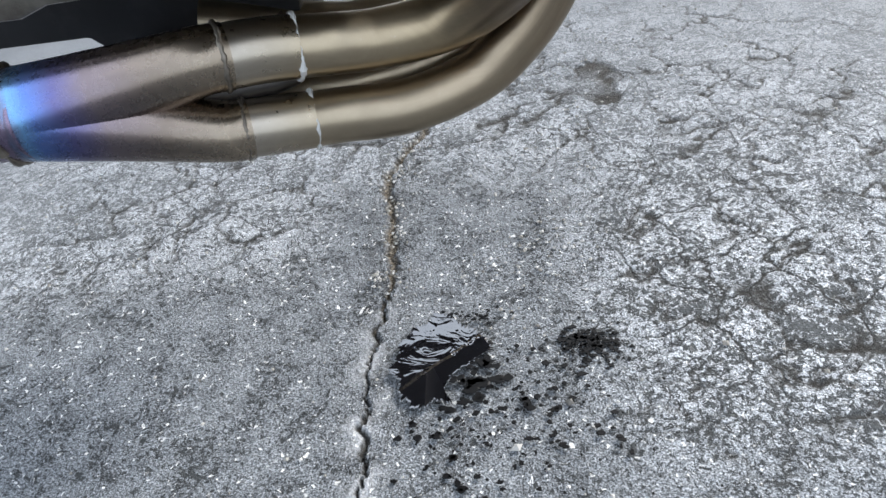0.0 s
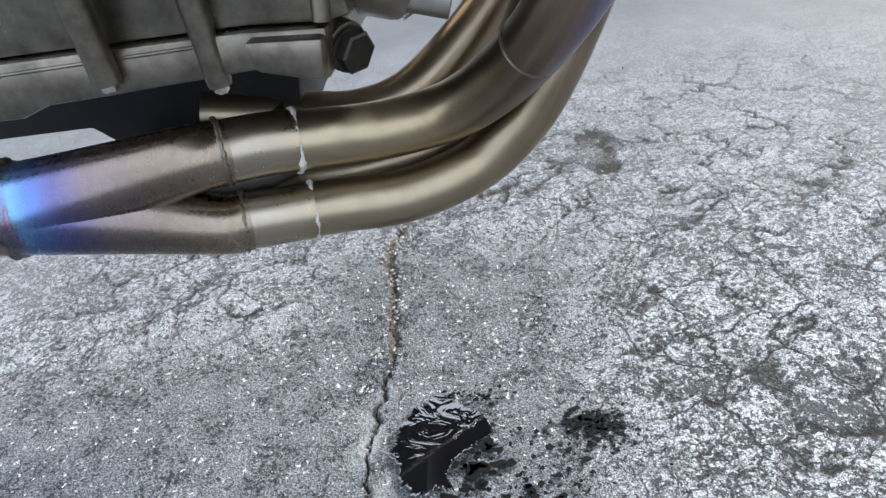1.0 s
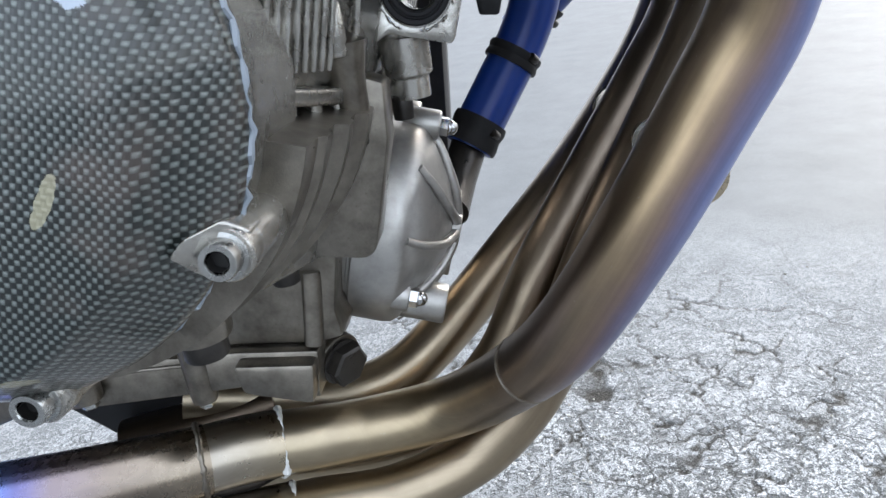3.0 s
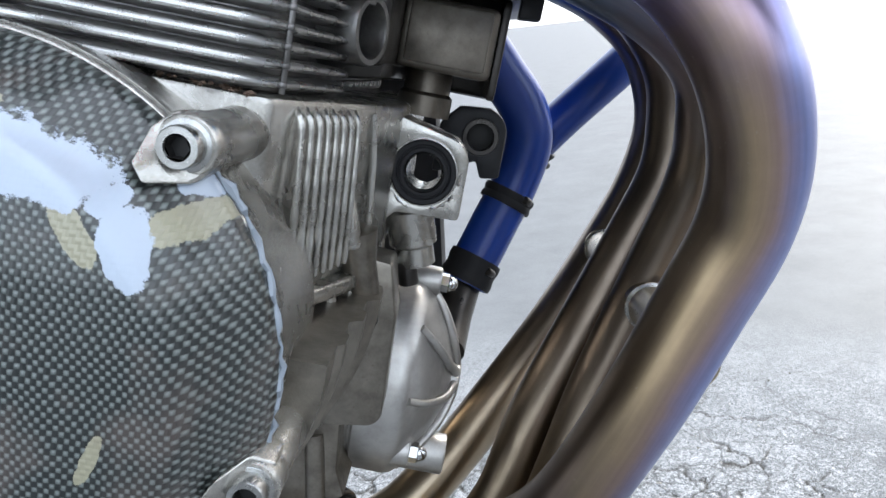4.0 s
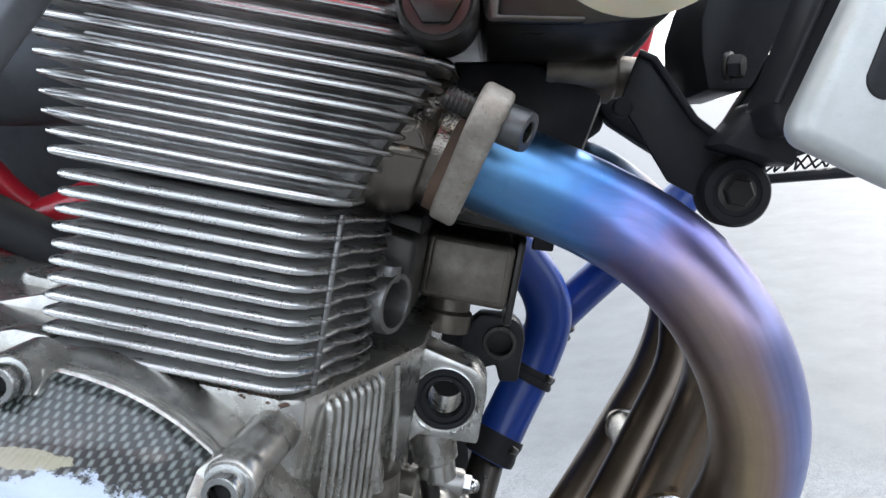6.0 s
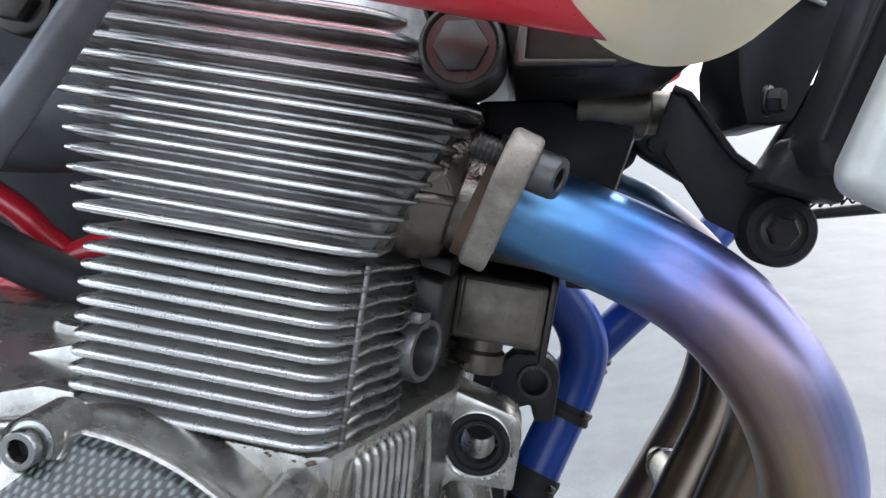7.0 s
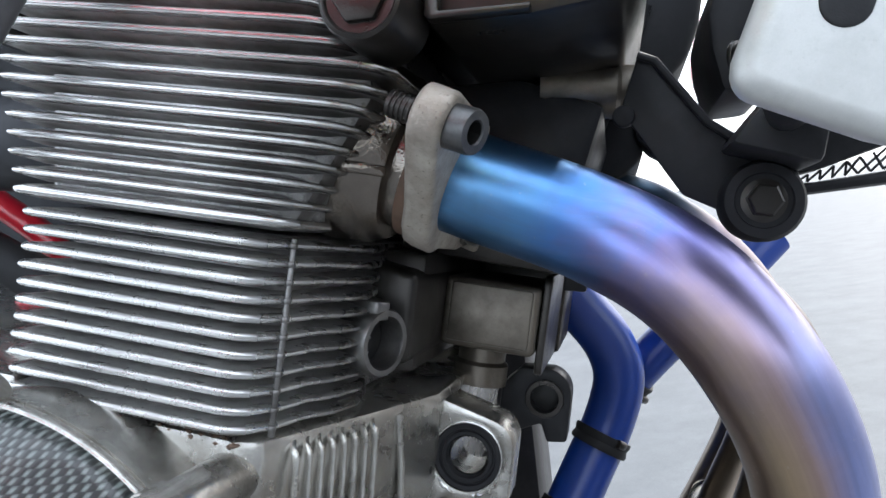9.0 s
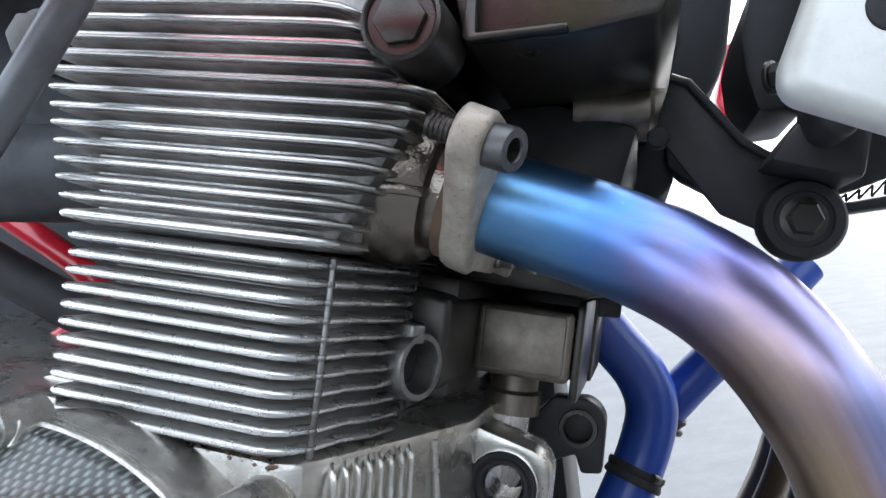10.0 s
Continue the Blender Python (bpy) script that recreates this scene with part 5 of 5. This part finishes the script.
# balance tubes between neighbouring pipes
for a, b in (((0.1450, 0.3850, 0.4560), (0.1520, 0.4880, 0.4470)), ((0.150, 0.545, 0.452), (0.157, 0.630, 0.436))):
    tube = part("balance_tube", sweep([V(a), V(b)], 0.0125, 36), TI_SLEEVE, exhaust)
    part("weld_bead", revolve([(0.0125, -0.0015), (0.0143, 0.0), (0.0125, 0.0015)], V(b) + (V(a) - V(b)).normalized() * 0.020, V(b) - V(a), 36), WELD, tube)

# ---- coolant hoses ----
hose = thing("coolant_hose", I4, "bright blue silicone coolant hose with black clamps", "hose", "coolant hoses")
H1 = curve([(0.050, 0.640, 0.616), (0.074, 0.648, 0.603), (0.0935, 0.6530, 0.5720), (0.1072, 0.6549, 0.5461), (0.1101, 0.6552, 0.5197), (0.098, 0.655, 0.4892), (0.0765, 0.6461, 0.4569), (0.0480, 0.6300, 0.4160)], 9)
part("hose_body", sweep(H1, 0.0187, 44), BLUE, hose)


def clamp(parent, path, k, r, w=0.006):
    d = (path[k + 1] - path[k]).normalized()
    cl = part("clamp", revolve([(r, -w), (r + 0.0022, -w), (r + 0.0028, -w * 0.6), (r + 0.0016, 0.0), (r + 0.0028, w * 0.6), (r + 0.0022, w), (r, w)], path[k], d, 40), RUBBER, parent, "black hose clamp")
    side = V((0.75, -0.6, -0.2))
    side = (side - d * side.dot(d)).normalized()
    part("screw", rod(path[k] + side * (r + 0.001) - d * 0.004, d.cross(side), 0.0032, 0.009, 0.0008, 14), DARKST, cl)


clamp(hose, H1, 49, 0.0187)
clamp(hose, H1, 61, 0.0187, 0.011)
hose2 = thing("coolant_hose", I4, "straight blue silicone hose running up towards the radiator", "hose", "coolant hoses")
H2 = curve([(0.0967, 0.6927, 0.490), (0.1405, 0.6875, 0.5280), (0.1918, 0.6934, 0.5647), (0.2300, 0.7046, 0.5931), (0.2420, 0.7082, 0.6020)], 6)
part("hose_body", sweep(H2, 0.0162, 36), BLUE, hose2)
clamp(hose2, H2, 3, 0.0162)
# water neck under the clamp
part("water_neck", sweep([V((0.0500, 0.6310, 0.4200)), V((0.0380, 0.610, 0.398)), V((0.030, 0.575, 0.385))], 0.0140, 32), DARKST, hose)

# ---- radiator side: shroud, bracket, frame, guard ----
shroud = thing("radiator_shroud", ENG, "silver radiator side shroud with a dark slot", "shroud")
edge = [(0.118, 0.113)] + arc(0.1245, 0.1115, 0.0065, 195, 262, 5) + [(0.145, 0.0995), (0.25, 0.0850), (0.25, 0.30), (0.150, 0.30), (0.1255, 0.147)]
part("panel", prism(edge, -0.048, -0.037, 1, 0.0045, 4), SILVER, shroud)
part("inner_panel", prism([(0.1290, 0.1150), (0.150, 0.1060), (0.25, 0.0930), (0.25, 0.29), (0.158, 0.29), (0.1345, 0.150)], -0.037, -0.029, 1, 0.003, 3), BLACKP, shroud, "black inner panel")
slot = arc(0.1365, 0.1245, 0.0050, 180, 360, 8) + arc(0.1415, 0.160, 0.0050, 0, 180, 8)
part("slot", prism(slot, -0.0486, -0.044, 1, 0.0006), BLACKP, shroud)

bracket = thing("radiator_bracket", ENG, "black painted steel bracket with a rubber mount bolt", "bracket")
strap = [(0.0955, 0.1248), (0.0990, 0.1452), (0.1050, 0.1440), (0.1266, 0.1225), (0.1385, 0.1165), (0.158, 0.113), (0.162, 0.104), (0.152, 0.0885), (0.141, 0.0895), (0.1220, 0.0955)]
part("strap", prism(strap, 0.078, 0.081, 1, 0.0010), BLACKP, bracket)
part("strap_lip", sweep([V((0.099, 0.077, 0.1455)), V((0.1055, 0.077, 0.1440)), V((0.127, 0.077, 0.1228)), V((0.139, 0.077, 0.1168))], 0.0016, 10), BLACKP, bracket)
bm = revolve([(0, 0), (0.0140, 0), (0.0146, 0.002), (0.0146, 0.012), (0.0132, 0.0145), (0.0100, 0.0150), (0.0096, 0.0142), (0, 0.0142)], (0.1488, 0.085, 0.0958), (0, -1, 0), 44)
mount = part("rubber_mount", bm, RUBBER, bracket)
hex_head((0.1488, 0.0708, 0.0958), (0, -1, 0), 0.0062, 0.0042, DARKST, mount, washer=0.0080)
part("grommet", rod((0.097, 0.082, 0.1225), (0, -1, 0), 0.0042, 0.006, 0.0015, 20), RUBBER, bracket)

frame_bar = thing("radiator", ENG, "black radiator side frame with bolts and weld seams", "radiator")
bar_shape = [(0.1398, 0.1265), (0.1440, 0.1175), (0.1520, 0.1170), (0.1560, 0.1260), (0.1720, 0.190), (0.185, 0.27), (0.170, 0.27), (0.1500, 0.185)]
part("side_bar", prism(bar_shape, 0.030, 0.060, 1, 0.0035, 3), BLACKP, frame_bar)
part("seam", sweep([V((0.1405, 0.0290, 0.127)), V((0.1490, 0.0290, 0.170)), V((0.1560, 0.029, 0.20))], 0.0011, 8), BLACKP, frame_bar)
part("core", prism([(0.1255, 0.152), (0.132, 0.136), (0.150, 0.140), (0.185, 0.27), (0.15, 0.30), (0.1290, 0.20), (0.1240, 0.180), (0.1225, 0.165)], 0.085, 0.150, 1, 0.003), BLACKP, frame_bar)
part("lower_rail", prism([(0.150, 0.0985), (0.171, 0.1030), (0.28, 0.1315), (0.28, 0.1390), (0.171, 0.1075), (0.150, 0.1040)], 0.098, 0.110, 1, 0.002), BLACKP, frame_bar)
part("upper_rail", prism([(0.150, 0.1040), (0.172, 0.1125), (0.205, 0.1300), (0.28, 0.1660), (0.28, 0.20), (0.160, 0.16), (0.145, 0.12)], 0.098, 0.112, 1, 0.002), BLACKP, frame_bar)
hex_head((0.1335, 0.066, 0.1440), (0.8, -0.6, 0.1), 0.0048, 0.005, DARKST, frame_bar, washer=0.006)
part("fan_cowl", prism([(0.020, 0.240), (0.128, 0.240), (0.1285, 0.198), (0.1255, 0.181), (0.1160, 0.166), (0.1040, 0.150), (0.1050, 0.138), (0.1100, 0.124), (0.0960, 0.110), (0.066, 0.104), (0.040, 0.108)], 0.20, 0.42, 1, 0.006, 3), RUBBER, frame_bar, "black fan cowl")
part("cowl_rib", sweep(curve([(0.052, 0.199, 0.128), (0.058, 0.198, 0.160), (0.062, 0.198, 0.205)], 6), 0.0035, 10), RUBBER, frame_bar)
part("cowl_rib", sweep(curve([(0.082, 0.199, 0.128), (0.090, 0.198, 0.160), (0.100, 0.198, 0.205)], 6), 0.0030, 10), RUBBER, frame_bar)
# Unseen mass over the radiator, added to keep sky light off the pipes.
part("sky_blocker", prism([(0.150, 0.26), (0.30, 0.31), (0.36, 0.52), (0.22, 0.50)], 0.05, 0.46, 1, 0.01), BLACKP, frame_bar)
part("core_edge", sweep([V((0.110, 0.084, 0.1974)), V((0.130, 0.083, 0.1928)), V((0.152, 0.083, 0.1872))], 0.0011, 10), SILVER, frame_bar, "pale metal edge of the radiator core")
part("cowl_skirt", prism([(0.102, 0.146), (0.104, 0.132), (0.112, 0.126), (0.136, 0.116), (0.166, 0.105), (0.178, 0.110), (0.160, 0.122), (0.130, 0.136)], 0.195, 0.215, 1, 0.002), RUBBER, frame_bar)
part("lug_block", prism([(0.132, 0.112), (0.162, 0.108), (0.163, 0.128), (0.145, 0.133)], 0.052, 0.085, 1, 0.003), BLACKP, frame_bar)
# wire guard in front of the core
guard = thing("radiator_guard", ENG, "black diamond wire mesh radiator guard", "guard")
bm = bmesh.new()
low_edge = [V((0.160 + 0.0043 * k, 0.101, 0.1050 + 0.0043 * 0.292 * k)) for k in range(29)]
top_edge = [V((0.160 + 0.0043 * k, 0.101, 0.1060 + 0.0043 * 0.500 * k)) for k in range(29)]
for k in range(28):
    for a, b in ((low_edge[k], top_edge[min(k + 1 + k // 6, 28)]), (low_edge[k], top_edge[max(k - k // 6, 0)])):
        sweep([a, b], 0.00050, 6, bm)
part("mesh", bm, BLACKP, guard)

# ---- crash bar and slider ----
bar = thing("crash_bar", ENG, "red painted tube with a cream nylon slider", "crash bar")
bm = sweep([V((-0.20, -0.082, 0.1485)), V((-0.14, -0.078, 0.1460)), V((0.0, -0.074, 0.1430)), V((0.060, -0.072, 0.1416))], 0.0145, 40)
part("tube", bm, RED, bar)
bm = revolve([(0, 0), (0.019, 0), (0.0232, 0.0018), (0.0254, 0.0055), (0.0260, 0.011), (0.0260, 0.108), (0.0248, 0.116), (0.021, 0.1215), (0.012, 0.124), (0, 0.1245)], (0.0712, -0.050, 0.1528), (-0.12, -0.99, -0.08), 72)
part("slider", bm, CREAM, bar, "cream nylon slider")

# ---- parts of the bike behind the cylinder, some unseen and added to block light ----
bike = thing("motorcycle", I4, "dark motorcycle intake and gearbox with red frame tubes", "motorcycle")
part("airbox", prism([(-0.52, 0.62), (-0.16, 0.60), (-0.13, 0.66), (-0.12, 0.80), (-0.10, 1.0), (-0.52, 1.0)], 0.57, 0.78, 1, 0.01), GREYPL, bike, "black intake box")
part("red_tube", sweep(curve([(-0.27, 0.50, 0.735), (-0.2276, 0.5069, 0.694), (-0.2150, 0.514, 0.672), (-0.190, 0.53, 0.640)], 6), 0.0085, 28), RED, bike)
part("red_tube", sweep(curve([(-0.36, 0.49, 0.615), (-0.2577, 0.50, 0.640), (-0.2230, 0.51, 0.652), (-0.17, 0.53, 0.668)], 6), 0.0100, 28), RED, bike)
part("cable", sweep(curve([(-0.14, 0.50, 0.585), (-0.22, 0.47, 0.585), (-0.32, 0.45, 0.57), (-0.45, 0.44, 0.53)], 6), 0.007, 16), RUBBER, bike)
part("cable", sweep(curve([(-0.13, 0.52, 0.60), (-0.18, 0.49, 0.640), (-0.24, 0.478, 0.685), (-0.30, 0.47, 0.735)], 6), 0.0135, 20), RUBBER, bike)
part("intake", sweep(curve([(-0.10, 0.45, 0.735), (-0.16, 0.46, 0.735), (-0.24, 0.46, 0.75)], 6), 0.028, 32), GREYPL, bike)
part("gearbox_top", prism([(-0.45, 0.52), (-0.17, 0.585), (-0.12, 0.585), (-0.12, 0.54), (-0.45, 0.46)], 0.40, 0.70, 1, 0.006), ALLOY, bike)
# Added black block for the shade under the engine, stepped to the camera's view.
part("sump_shade_block", prism([(-0.50, 0.300), (-0.245, 0.300), (-0.215, 0.272), (-0.095, 0.272), (-0.08, 0.345), (-0.13, 0.55), (-0.50, 0.50)], 0.50, 0.68, 1, 0.003), BLACKP, bike)
# Unseen black mass on the far side, added to darken the puddle's reflection.
part("unseen_far_mass", prism([(-0.40, 0.35), (-0.12, 0.35), (0.03, 0.36), (0.05, 0.66), (0.02, 0.78), (-0.40, 0.80)], 0.69, 0.80, 1, 0.01), BLACKP, bike)
# Unseen tank above the engine, added to shade it and darken reflections.
part("unseen_tank", prism([(-0.46, 0.93), (-0.10, 0.91), (0.10, 0.93), (0.16, 1.00), (0.10, 1.12), (-0.30, 1.10), (-0.46, 1.00)], 0.38, 0.76, 1, 0.04, 4), GREYPL, bike)
part("front_fender", prism([(0.262, 0.835), (0.300, 0.835), (0.296, 0.795), (0.276, 0.738), (0.252, 0.730), (0.240, 0.775)], 0.93, 0.97, 1, 0.006), RED, bike, "red front fender")
